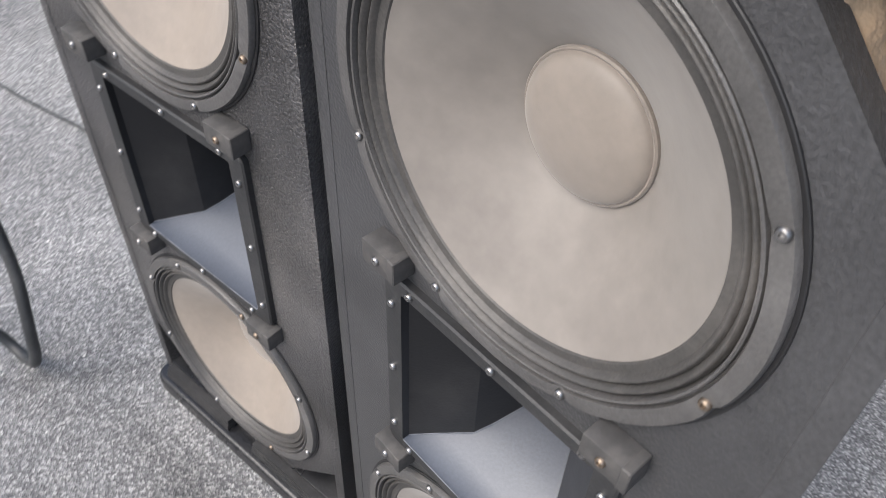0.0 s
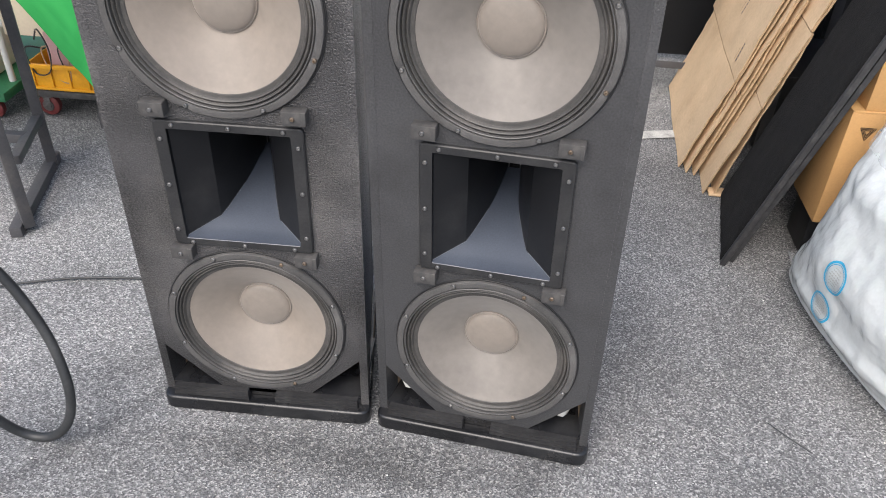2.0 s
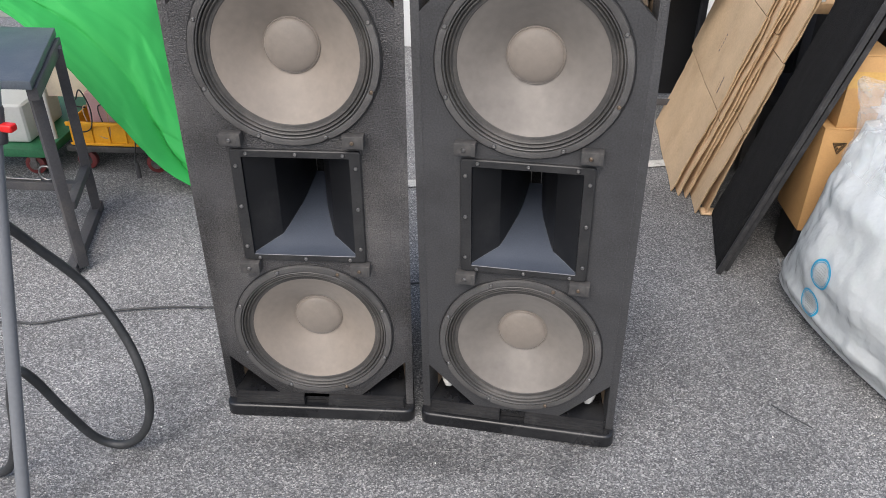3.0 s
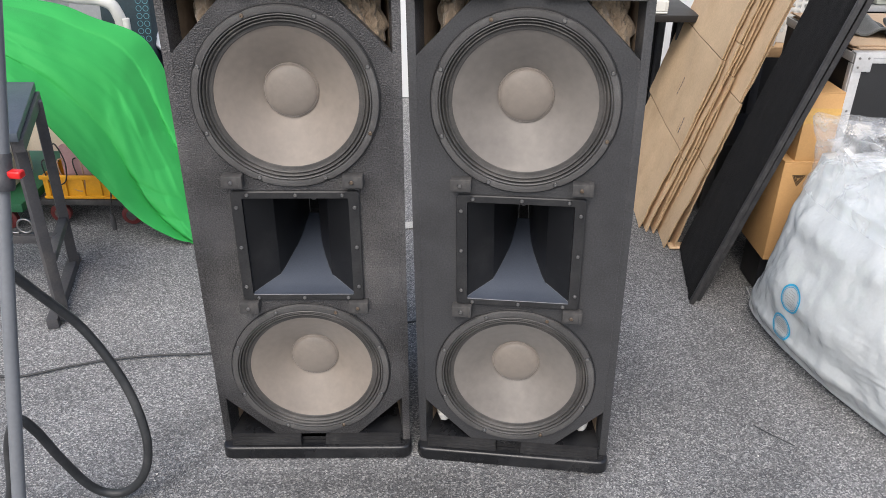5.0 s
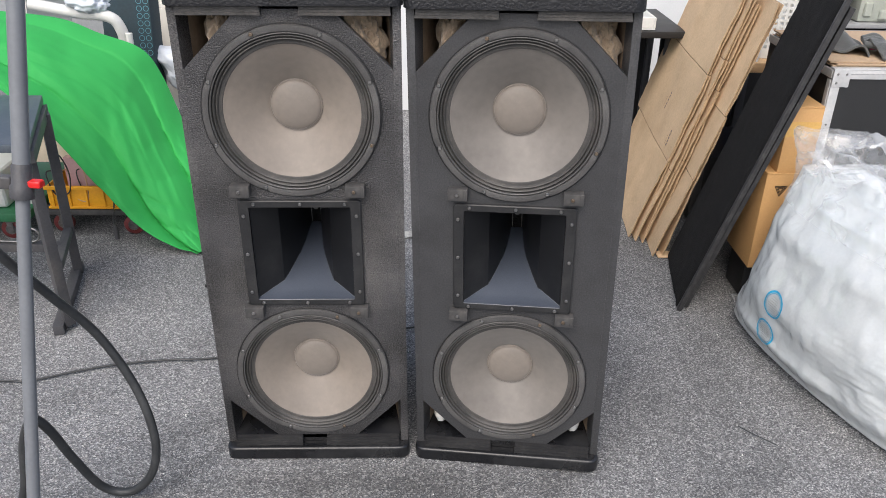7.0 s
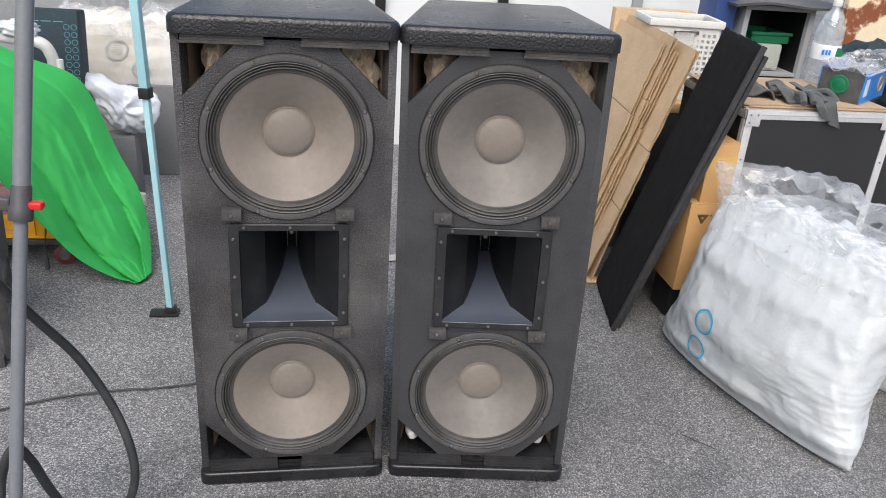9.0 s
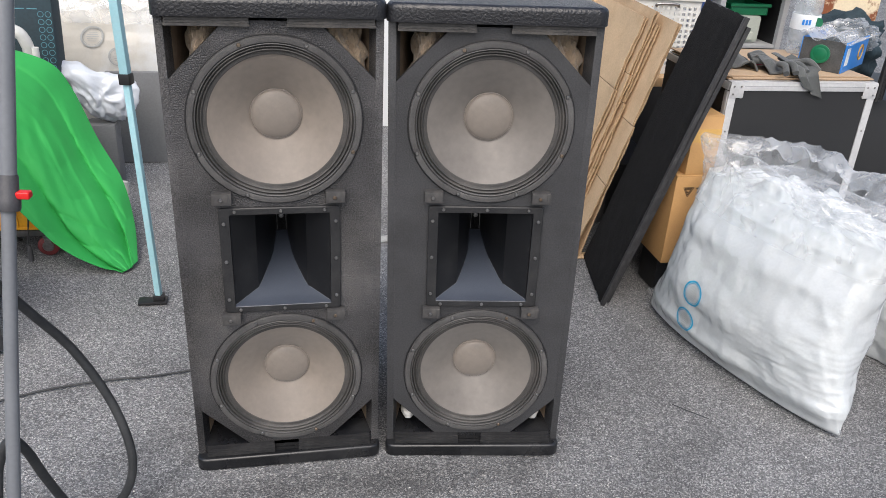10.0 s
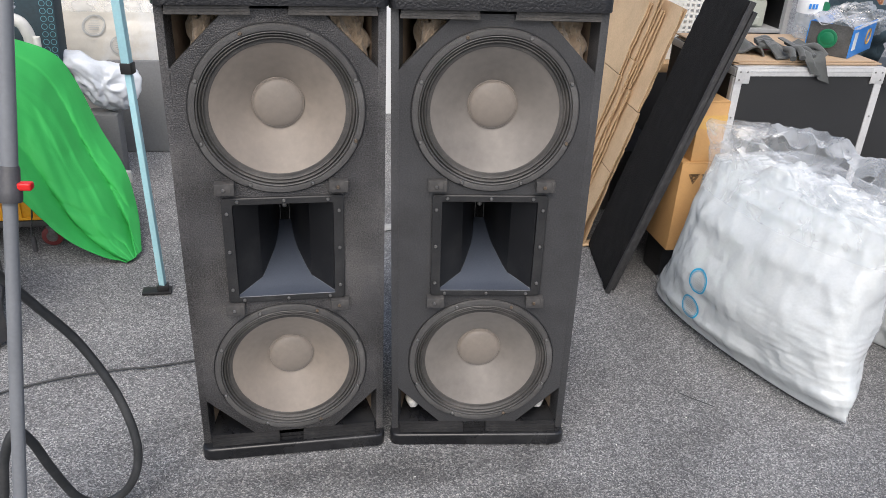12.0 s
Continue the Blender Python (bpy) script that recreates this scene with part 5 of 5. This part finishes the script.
build_locker()
b = box(2.13, 2.31, 2.25, 2.45, 0.701, 0.845, 0.02)
box(2.15, 2.19, 2.235, 2.26, 0.73, 0.80, 0.006, 1, b)
box(2.23, 2.27, 2.235, 2.26, 0.715, 0.76, 0.006, 1, b)
thing("machine_casing", "grey-green machine casing on the locker shelf", "machine", bm=b, mat=MACHINE)
b = bmesh.new()
for s in ((2.12, 2.13, 2.26, 2.50), (2.33, 2.34, 2.26, 2.50), (2.13, 2.33, 2.26, 2.27), (2.13, 2.33, 2.49, 2.50)):
    box(*s, 0.8455, 0.90, 0.003, 1, b)
box(2.11, 2.35, 2.25, 2.258, 0.888, 0.905, 0.003, 1, b)
box(2.13, 2.33, 2.27, 2.49, 0.846, 0.850, 0, 1, b)
thing("green_basket", "small green plastic basket on the machine casing", "basket", bm=b, mat=GREEN_TUB)
b = box(2.40, 2.75, 1.98, 2.02, 0.0, 1.6, 0.004)
bmesh.ops.translate(b, verts=b.verts, vec=(0.035, 0, 0))
thing("rusty_panel", "rusty cream painted metal panel", "panel", bm=b, mat=RUST)
b = box(1.86, 1.985, 2.22, 2.42, 0.0, 1.25, 0.02)
thing("blue_bin", "dark blue plastic bin behind the table", "bin", bm=b, mat=BLUE)


b = grid_surface(lambda u, v: Vector((1.92 + 0.62 * u, 2.12 + 0.5 * v, 1.052 + 0.012 * math.sin(u * 6) + 0.02 * u)), 16, 8, 0.012)
thing("rubber_mat", "dark grey rubber mat lying on the locker", "mat", bm=b, mat=GREY_STEEL)
b = lumpy((0.16, 0.14, 0.16), 21, 0.4, 2.2)
thing("crumpled_jacket", "crumpled dark jacket lying on the crate", "jacket", pose(2.20, 1.42, 0.84), bm=b, mat=TEAL, smooth=180)
b = box(1.98, 2.60, 1.1, 1.6, 0.0, 0.70, 0.01)
thing("storage_crate", "dark crate under the crumpled jacket", "crate", bm=b, mat=CASE_BLACK)
stand = thing("tripod", "black folded tripod with clamp knobs", "tripod")
for k, (dx, dy) in enumerate(((0.0, 0.0), (0.035, 0.02), (0.05, -0.02))):
    part("leg", tube([(2.14 + dx, 1.06 + dy, 0.705), (2.17 + dx * 0.4, 1.08 + dy * 0.4, 1.45)], 0.012, 10), BLACK, stand)
part("collar", lathe([(0.0, 0), (0.03, 0), (0.03, 0.05), (0, 0.05)], 16, "z", at=(2.16, 1.075, 1.02)), BLACK, stand)
b = lumpy((0.12, 0.10, 0.06), 23, 0.4, 2.4)
thing("clear_plastic_bag", "crumpled clear plastic bag on the crates", "bag", pose(2.12, 1.30, 0.93), bm=b, mat=FILM, smooth=180)


def build_rear_wall():
    w = thing("wall_north", "white sheet metal wall panels with dark posts", "wall", kind="structure")
    xs = [-0.75, 0.20, 0.92, 1.75, 2.9]
    for a, c in zip(xs, xs[1:]):
        part("wall_panel", box(a + 0.004, c - 0.004, 3.0, 3.03, 0.0, 2.4, 0.004), WHITE_PANEL, w)
    for x in xs[1:4]:
        part("post", box(x - 0.03, x + 0.03, 2.965, 2.998, 0.0, 2.4, 0.004), GREY_FRAME if x > 1 else BLACK, w)
    part("rail", box(-0.75, 2.9, 2.97, 2.998, 1.06, 1.09, 0.003), GREY_FRAME, w)


build_rear_wall()


# ---- left side: poles, cable, bench ----
def build_grey_pole():
    p = thing("stand_pole", "grey steel stand pole with a clamp and a red lever", "pole")
    lo, hi = Vector((-0.842, -0.390, 0.0)), Vector((-0.708, -0.010, 1.6))
    d = hi - lo
    m = Matrix.Translation(lo) @ d.to_track_quat("Z", "Y").to_matrix().to_4x4()

    def put(b):
        bmesh.ops.transform(b, matrix=m, verts=b.verts)
        return b
    part("lower_tube", put(lathe([(0, 0), (0.0135, 0), (0.0135, 0.89), (0, 0.89)], 24, "z")), POLE_GREY, p)
    part("upper_tube", put(lathe([(0, 0.86), (0.0165, 0.86), (0.0165, d.length), (0, d.length)], 24, "z")), POLE_GREY, p)
    part("collar", put(lathe([(0, 0.85), (0.022, 0.85), (0.023, 0.855), (0.023, 0.875), (0.0195, 0.88), (0.0195, 0.915), (0.0175, 0.92), (0, 0.92)], 24, "z")), GREY_STEEL, p, "dark grey plastic collar")
    b = box(0.016, 0.043, -0.010, 0.010, 0.874, 0.889, 0.005, 3)
    k = part("lever", b, RED, p, "red clamp lever")
    k.matrix_basis = Matrix.Translation(lo) @ pose(0, 0, 0, 0, 0, 0) @ Matrix.Translation(d.normalized() * 0.882) @ pose(0, 0, -0.882, 0, 0, -8)
    b = box(-0.055, -0.018, -0.010, 0.010, 0.868, 0.895, 0.006, 3)
    k2 = part("clamp_ear", b, GREY_STEEL, p)
    k2.matrix_basis = k.matrix_basis.copy()
    part("foot", lathe([(0, 0), (0.019, 0), (0.019, 0.03), (0.014, 0.034), (0, 0.034)], 20, "z", at=lo), RUBBER, p, "black rubber foot")


build_grey_pole()
pts = spline([(-0.850, -0.25, 0.80), (-0.835, -0.215, 0.708), (-0.785, -0.16, 0.580), (-0.722, -0.115, 0.446), (-0.655, -0.125, 0.300), (-0.622, -0.155, 0.170), (-0.645, -0.165, 0.070), (-0.705, -0.165, 0.016), (-0.765, -0.175, 0.044), (-0.795, -0.215, 0.17), (-0.812, -0.25, 0.285), (-0.835, -0.264, 0.325), (-0.866, -0.268, 0.26), (-0.895, -0.27, 0.12), (-0.96, -0.27, 0.014), (-1.15, -0.25, 0.012), (-1.5, -0.3, 0.012)], 12)
thing("rubber_cable", "thick black rubber cable hanging in a loop from the pole", "cable", bm=tube(pts, 0.0105, 12), mat=RUBBER, smooth=60)
pts = spline([(-1.75, 0.24, 0.007), (-1.45, 0.27, 0.006), (-1.247, 0.300, 0.006), (-1.16, 0.300, 0.006), (-1.03, 0.352, 0.006), (-0.913, 0.387, 0.006), (-0.78, 0.408, 0.006), (-0.649, 0.416, 0.006), (-0.45, 0.46, 0.006), (-0.2, 0.55, 0.006), (0.0, 0.60, 0.006)], 8)
thing("power_cord", "thin black cord lying across the asphalt behind a loudspeaker", "cable", bm=tube(pts, 0.0036, 8), mat=RUBBER, smooth=60)


def build_blue_pole():
    p = thing("canopy_leg", "pale blue square canopy leg with a black foot plate", "pole")
    lo, hi = Vector((-0.703, 0.893, 0.012)), Vector((-0.745, 0.905, 1.30))
    part("lower_leg", beam(lo, lo.lerp(hi, 0.66), 0.021, 0.021, 0.003), POLE_BLUE, p)
    part("upper_leg", beam(lo.lerp(hi, 0.62), lo.lerp(hi, 1.25), 0.028, 0.028, 0.003), POLE_BLUE, p)
    part("collar", beam(lo.lerp(hi, 0.605), lo.lerp(hi, 0.632), 0.036, 0.036, 0.003), BLACK, p, "black plastic collar")
    part("foot_plate", box(-0.775, -0.675, 0.868, 0.918, 0.0, 0.009, 0.003), BLACK, p, "black steel foot plate")
    part("foot_socket", box(-0.722, -0.684, 0.876, 0.910, 0.0085, 0.03, 0.003), BLACK, p, "black plastic socket")


build_blue_pole()


def build_bench():
    b0 = thing("steel_bench", "dark grey welded steel work stand with a worn blue-grey top plate", "bench")
    part("top_plate", prism([(-1.10, 0.50, 0.655), (-1.265, 0.985, 0.655), (-1.95, 0.985, 0.655), (-1.95, 0.50, 0.655)], (0, 0, 0.025), 0.003), BENCH_TOP, b0, "blue-grey scratched plate")
    part("apron", beam((-1.115, 0.52, 0.635), (-1.262, 0.965, 0.635), 0.03, 0.038), GREY_STEEL, b0)
    part("leg", beam((-1.155, 0.60, 0.015), (-1.165, 0.61, 0.64), 0.032, 0.032), GREY_STEEL, b0)
    part("leg", beam((-1.262, 0.955, 0.015), (-1.235, 0.91, 0.64), 0.032, 0.032), GREY_STEEL, b0)
    part("foot_bar", beam((-1.172, 0.555, 0.017), (-1.278, 1.005, 0.017), 0.034, 0.034), GREY_STEEL, b0)
    part("stretcher", beam((-1.18, 0.665, 0.20), (-1.252, 0.93, 0.20), 0.028, 0.028), GREY_STEEL, b0)
    part("stretcher", beam((-1.22, 0.80, 0.20), (-1.95, 0.80, 0.20), 0.028, 0.03), GREY_STEEL, b0)
    for y in (0.60, 0.955):
        part("leg", beam((-1.93, y, 0.0), (-1.93, y, 0.64), 0.032, 0.032), GREY_STEEL, b0)


build_bench()
pts = spline([(-1.95, 0.83, 0.2195), (-1.6, 0.81, 0.2195), (-1.34, 0.80, 0.2195)], 6)
b = tube(pts, 0.004, 8)
ring = [(-1.315 + 0.025 * math.cos(k * math.pi / 10), 0.80, 0.2455 + 0.025 * math.sin(k * math.pi / 10)) for k in range(21)]
tube(ring, 0.004, 8, b)
thing("eye_rod", "bright steel rod with an eye resting on the stand's rail", "rod", bm=b, mat=STEEL, smooth=60)


# ---- cart under the green cloth ----
def build_caster(parent, x, y):
    b = lathe([(0.0, -0.014), (0.034, -0.014), (0.040, -0.010), (0.040, 0.010), (0.034, 0.014), (0.0, 0.014)], 28, "y", at=(x, y, 0.041))
    w = part("caster_wheel", b, WHEEL, parent, "dark red caster wheel")
    part("hub", lathe([(0, -0.018), (0.02, -0.018), (0.022, -0.0145)], 20, "y", at=(x, y, 0.041)), STEEL, w, "steel hub")
    part("fork", box(x - 0.014, x + 0.022, y - 0.022, y + 0.022, 0.075, 0.098, 0.003), STEEL, parent)
    part("fork_arm", box(x - 0.01, x + 0.014, y - 0.021, y - 0.018, 0.03, 0.08, 0.001), STEEL, parent)


def build_dolly():
    d = thing("wooden_dolly", "wooden dolly on red casters", "dolly")
    part("deck", box(-1.50, -1.09, 1.27, 1.75, 0.0985, 0.122, 0.004), WOOD_BLACK, d, "dirty wooden deck")
    for x, y in ((-1.165, 1.315), (-1.455, 1.33), (-1.165, 1.68), (-1.455, 1.68)):
        build_caster(d, x, y)
    return d


build_dolly()


def build_crate():
    c = thing("yellow_crate", "yellow plastic crate of cables and cartons on the dolly", "crate")
    x0, x1, y0, y1, z0, z1 = -1.475, -1.10, 1.28, 1.70, 0.1225, 0.222
    for nm, bb in (("front", (x0, x1, y0, y0 + 0.006)), ("back", (x0, x1, y1 - 0.006, y1)), ("side", (x0, x0 + 0.006, y0 + 0.006, y1 - 0.006)), ("side", (x1 - 0.006, x1, y0 + 0.006, y1 - 0.006))):
        part(nm, box(*bb, z0, z1, 0.002), YELLOW, c)
    part("base", box(x0 + 0.006, x1 - 0.006, y0 + 0.006, y1 - 0.006, z0, z0 + 0.006), YELLOW, c)
    part("rim", box(x0 - 0.008, x1 + 0.008, y0 - 0.010, y0, z1 - 0.014, z1 + 0.002, 0.003), YELLOW, c)
    part("rim", box(x0 - 0.004, x1 + 0.004, y0 - 0.006, y0, z0 + 0.004, z0 + 0.014, 0.002), YELLOW, c)
    for k in range(6):
        x = x0 + 0.02 + k * (x1 - x0 - 0.04) / 5
        part("rib", box(x - 0.004, x + 0.004, y0 - 0.007, y0, z0 + 0.0145, z1 - 0.0145, 0.001), YELLOW, c)


build_crate()
b = box(-1.40, -1.27, 1.31, 1.50, 0.129, 0.33, 0.004)
thing("pink_carton", "faded pink carton standing in the yellow crate", "box", bm=b, mat=PINKISH)
b = box(-1.265, -1.12, 1.315, 1.45, 0.129, 0.30, 0.004)
thing("navy_carton", "dark blue printed carton standing in the yellow crate", "box", bm=b, mat=NAVY)
b = prism([(-1.56, 1.34, 0.30), (-1.33, 1.34, 0.30), (-1.33, 1.34, 0.43), (-1.56, 1.34, 0.43)], (0, 0.02, 0), 0.003)
shelf = thing("utility_cart", "white and green utility cart hidden under the green cloth", "cart")
part("shelf_edge", b, CREAM, shelf, "cream shelf board")
part("deck", box(-1.95, -1.53, 1.19, 1.75, 0.105, 0.14, 0.006), GREEN_DARK, shelf, "dark green steel deck")
for x in (-1.555, -1.92):
    part("upright", tube([(x, 1.30, 0.14), (x, 1.30, 0.56)], 0.012, 12), WHITE, shelf, "white painted tube")
part("upright", tube([(-1.22, 1.75, 0.123), (-1.22, 1.75, 0.72)], 0.014, 12), WHITE, shelf)
part("top_tray", box(-1.95, -1.24, 1.42, 1.78, 0.58, 0.61, 0.006), WHITE, shelf, "white plastic tray")
for x, y in ((-1.64, 1.27), (-1.88, 1.27), (-1.64, 1.68), (-1.88, 1.68)):
    build_caster(shelf, x, y)
b = bmesh.new()
box(-1.86, -1.62, 1.24, 1.52, 0.141, 0.30, 0.02, 3, b)
thing("white_tub", "white plastic tub on the green cart deck", "tub", bm=b, mat=WHITE)
rng = random.Random(5)
for k in range(5):
    p0 = Vector((-1.44 + 0.055 * k, 1.315 + 0.01 * k, 0.30))
    pts = spline([p0, p0 + Vector((0.04, -0.03, 0.05)), p0 + Vector((0.07, -0.04, -0.02)), p0 + Vector((0.05 + rng.uniform(-0.03, 0.03), -0.045, -0.14 if k % 2 else -0.10)), p0 + Vector((0.0, -0.04, -0.11)), p0 + Vector((-0.02, -0.035, -0.02)), p0 + Vector((0.02, 0.02, -0.04))], 8)
    thing("loose_wire", ("thin beige wire looped over the crate" if k % 2 else "thin black wire looped over the crate"), "wire", group="wires in the crate", bm=tube(pts, 0.0028, 6), mat=COPPER if k % 2 else RUBBER, smooth=60)
pts = spline([(-1.20, 1.262, 0.30), (-1.205, 1.255, 0.18), (-1.215, 1.235, 0.10), (-1.213, 1.235, 0.06)], 6)
lead = thing("audio_lead", "black audio lead with a plug hanging beside the crate", "cable")
part("wire", tube(pts, 0.0035, 8), RUBBER, lead)
part("plug", lathe([(0, 0.0), (0.009, 0.0), (0.0095, 0.045), (0.006, 0.065), (0, 0.065)], 16, "z", at=(-1.213, 1.235, 0.012)), GREY_STEEL, lead, "metal plug")


def along(line, u):
    k = min(u, 0.99999) * (len(line) - 1)
    return line[int(k)].lerp(line[int(k) + 1], k - int(k))


def pleat(x):
    """A fold: rounded crest, sharp valley."""
    return abs(math.sin(math.pi * x)) ** 0.6


def cloth(u, v):
    """Green sheet over the cart: u runs along its length, v from the ridge to the hem."""
    ridge, hem = along(RIDGE, u), along(HEM, u)
    p = ridge.lerp(hem, v)
    hang = math.sin(v * math.pi)
    free = min(1.0, 5 * v) * min(1.0, 8 * (1 - u) + 0.25)
    # long folds that follow the hem, fanning out from the tied corner, then buckles where the sheet meets the ground
    x = v * 1.9 - 0.75 * u + 0.35 * noise.noise(Vector((u * 2.5, v * 2.0, 7)))
    d = 0.066 * (pleat(x) - 0.6) * (0.4 + 0.6 * u)
    d += 0.005 * (pleat(2.3 * x + 0.6 * u + 0.3) - 0.6)
    buckle = max(0.0, (u - 0.52) / 0.48)
    d += 0.030 * buckle * (pleat(p.z * 8.5 - 2.2 * v + 0.5 * noise.noise(Vector((u * 5, v * 5, 2)))) - 0.6)
    d += 0.020 * noise.fractal(Vector((u * 5 - v * 2, v * 2.5, 4)), 1.1, 2, 3)
    d += 0.016 * (0.5 - abs(noise.noise(Vector((u * 3.5, x * 4.2, 11)))))
    d += 0.002 * (0.5 - abs(noise.noise(Vector((u * 26, v * 11, 3)))))
    return p + Vector((-0.10, -0.85, 0.35)) * d * free + Vector((0, -0.075, 0.0)) * hang * (1 - 0.75 * u)


RIDGE = spline([(-1.98, 1.56, 0.86), (-1.72, 1.60, 0.84), (-1.45, 1.63, 0.805), (-1.30, 1.64, 0.745), (-1.15, 1.66, 0.680), (-1.08, 1.66, 0.575), (-0.995, 1.60, 0.385), (-0.90, 1.50, 0.24), (-0.85, 1.38, 0.10), (-0.818, 1.19, 0.02)], 14)
HEM = spline([(-1.98, 1.12, 0.86), (-1.70, 1.16, 0.77), (-1.53, 1.19, 0.66), (-1.43, 1.19, 0.56), (-1.28, 1.19, 0.355), (-1.18, 1.18, 0.225), (-1.07, 1.16, 0.10), (-0.95, 1.14, 0.03), (-0.865, 1.12, 0.008)], 14)
thing("green_cloth", "bright green nylon cloth draped over the cart down to the asphalt", "cloth", bm=grid_surface(cloth, 170, 90, 0.002), mat=GREEN, smooth=80)
# ---- backdrop on the far side of the yard, left ----
build_big_bag("filling_bag", ((-1.52, 2.47), (-0.60, 2.47), (-0.60, 2.85), (-1.52, 2.85)), 0.80, 31, fill=0.92, collar=0.10, marks=((-1.17, 2.45, 0.62, 0.05), (-1.04, 2.45, 0.53, 0.045)), label="bulging clear plastic sack of cream filling behind a grey board", inside=SACK, ink=PRINT_GREY)
b = lumpy((0.125, 0.07, 0.11), 37, 0.10, 1.1, 5)
for v in b.verts:
    d = v.co.normalized()
    crumple = 0.5 - abs(noise.noise(d * 1.7 + Vector((4, 1, 2)))) + 0.3 * (0.5 - abs(noise.noise(d * 4.0 + Vector((1, 7, 3)))))
    v.co += d * 0.045 * (crumple - 0.35)
    v.co += Vector((-0.75, 0, 1.0)).normalized() * 0.10 * max(0.0, d.dot(Vector((-0.6, 0, 0.8)))) ** 4
    v.co += Vector((0.9, 0, 0.35)) * 0.06 * max(0.0, d.dot(Vector((0.95, 0, 0.3)))) ** 6
    v.co.x -= 0.35 * v.co.z
thing("white_plastic_bag", "crumpled white plastic carrier bag", "bag", pose(-1.05, 2.05, 0.44), bm=b, mat=WHITE_FILM, smooth=180)
b = box(-1.10, -0.55, 2.38, 2.41, 0.0, 0.47, 0.004)
thing("grey_board", "dark grey sheet standing below the white sack", "board", bm=b, mat=DARK_SHEET)
b = box(-1.14, -1.00, 1.99, 2.12, 0.0, 0.32, 0.02)
thing("dark_bin", "dark plastic bin holding the white bag", "bin", bm=b, mat=DARK_SHEET)

def build_teal_bag():
    t = thing("teal_case", "dark teal fabric case with pale outlined print", "case")
    m = pose(-1.30, 2.0, 0.62, -8, 0, 0)
    part("body", box(-0.12, 0.10, -0.02, 0.12, -0.62, 0.26, 0.012), TEAL, t).matrix_basis = m
    for k in range(8):
        for x in (0.082, 0.052):
            b = lathe([(0.0125, 0), (0.0125, -0.0015), (0.0105, -0.0015), (0.0105, 0)], 16, "y", at=(x, -0.021, 0.185 - 0.032 * k))
            part("print_ring", b, TEAL_LINE, t).matrix_basis = m
    for k in range(3):
        part("print_bar", box(-0.10 + 0.05 * k, -0.06 + 0.05 * k, -0.0215, -0.0205, 0.205, 0.209), TEAL_LINE, t).matrix_basis = m


build_teal_bag()
chair = thing("plastic_chair", "white moulded plastic chair with an armrest", "chair")
part("armrest", tube(spline([(-1.62, 1.78, 0.83), (-1.42, 1.76, 0.80), (-1.30, 1.75, 0.79), (-1.255, 1.76, 0.74), (-1.25, 1.78, 0.60), (-1.245, 1.80, 0.0)], 8), 0.024, 12), WHITE, chair)
part("back", grid_surface(lambda u, v: Vector((-1.70 + 0.06 * v, 1.80 + 0.45 * u, 0.40 + 0.55 * v + 0.03 * math.sin(u * 3.14))), 10, 10, 0.008), WHITE, chair)
part("seat", box(-1.70, -1.28, 1.80, 2.24, 0.40, 0.43, 0.02, 3), WHITE, chair)
for x, y in ((-1.67, 1.83), (-1.67, 2.21), (-1.30, 2.21)):
    part("leg", tube([(x, y, 0.0), (x, y, 0.41)], 0.018, 10), WHITE, chair)

b = lumpy((0.085, 0.05, 0.035), 51, 0.45, 1.8)
thing("white_rag", "crumpled white rag lying on the plastic chair's armrest", "cloth", pose(-1.37, 1.755, 0.838), bm=b, mat=WHITE_FILM, smooth=180)


def f(u, v):
    return Vector((-2.4 + 1.9 * u, 3.0 + 0.10 * math.sin(u * 9 + v) + 0.05 * noise.noise(Vector((u * 4, v * 3, 2))), 0.0 + 1.9 * v))


thing("tarpaulin_sheet", "grey tarpaulin hanging at the rear of the yard", "tarpaulin", bm=grid_surface(f, 50, 24, 0.003), mat=TARP, smooth=80)

# ---- small litter on the asphalt ----
rng = random.Random(11)
b = bmesh.new()
for k in range(150):
    x, y = rng.uniform(-1.2, 1.4), rng.uniform(-0.6, 1.3)
    r = rng.uniform(0.0008, 0.0026)
    bmesh.ops.create_icosphere(b, subdivisions=1, radius=r, matrix=Matrix.Translation((x, y, r * 0.4)))
thing("grit", "pale grit scattered over the asphalt", "grit", kind="stuff", bm=b, mat=DEBRIS)
b = tube(spline([(0.918, 0.096, 0.002), (0.95, 0.06, 0.003), (1.0, 0.014, 0.002)], 6), 0.0016, 6)
thing("dry_twig", "thin dark twig lying on the asphalt", "twig", bm=b, mat=RUBBER)
b = prism([(-1.00, 1.94, 0.0), (-0.965, 1.94, 0.0), (-0.97, 1.94, 0.055), (-0.995, 1.94, 0.06)], (0, 0.03, 0), 0.003)
thing("foam_scrap", "small white scrap of foam on the asphalt", "scrap", bm=b, mat=WHITE)
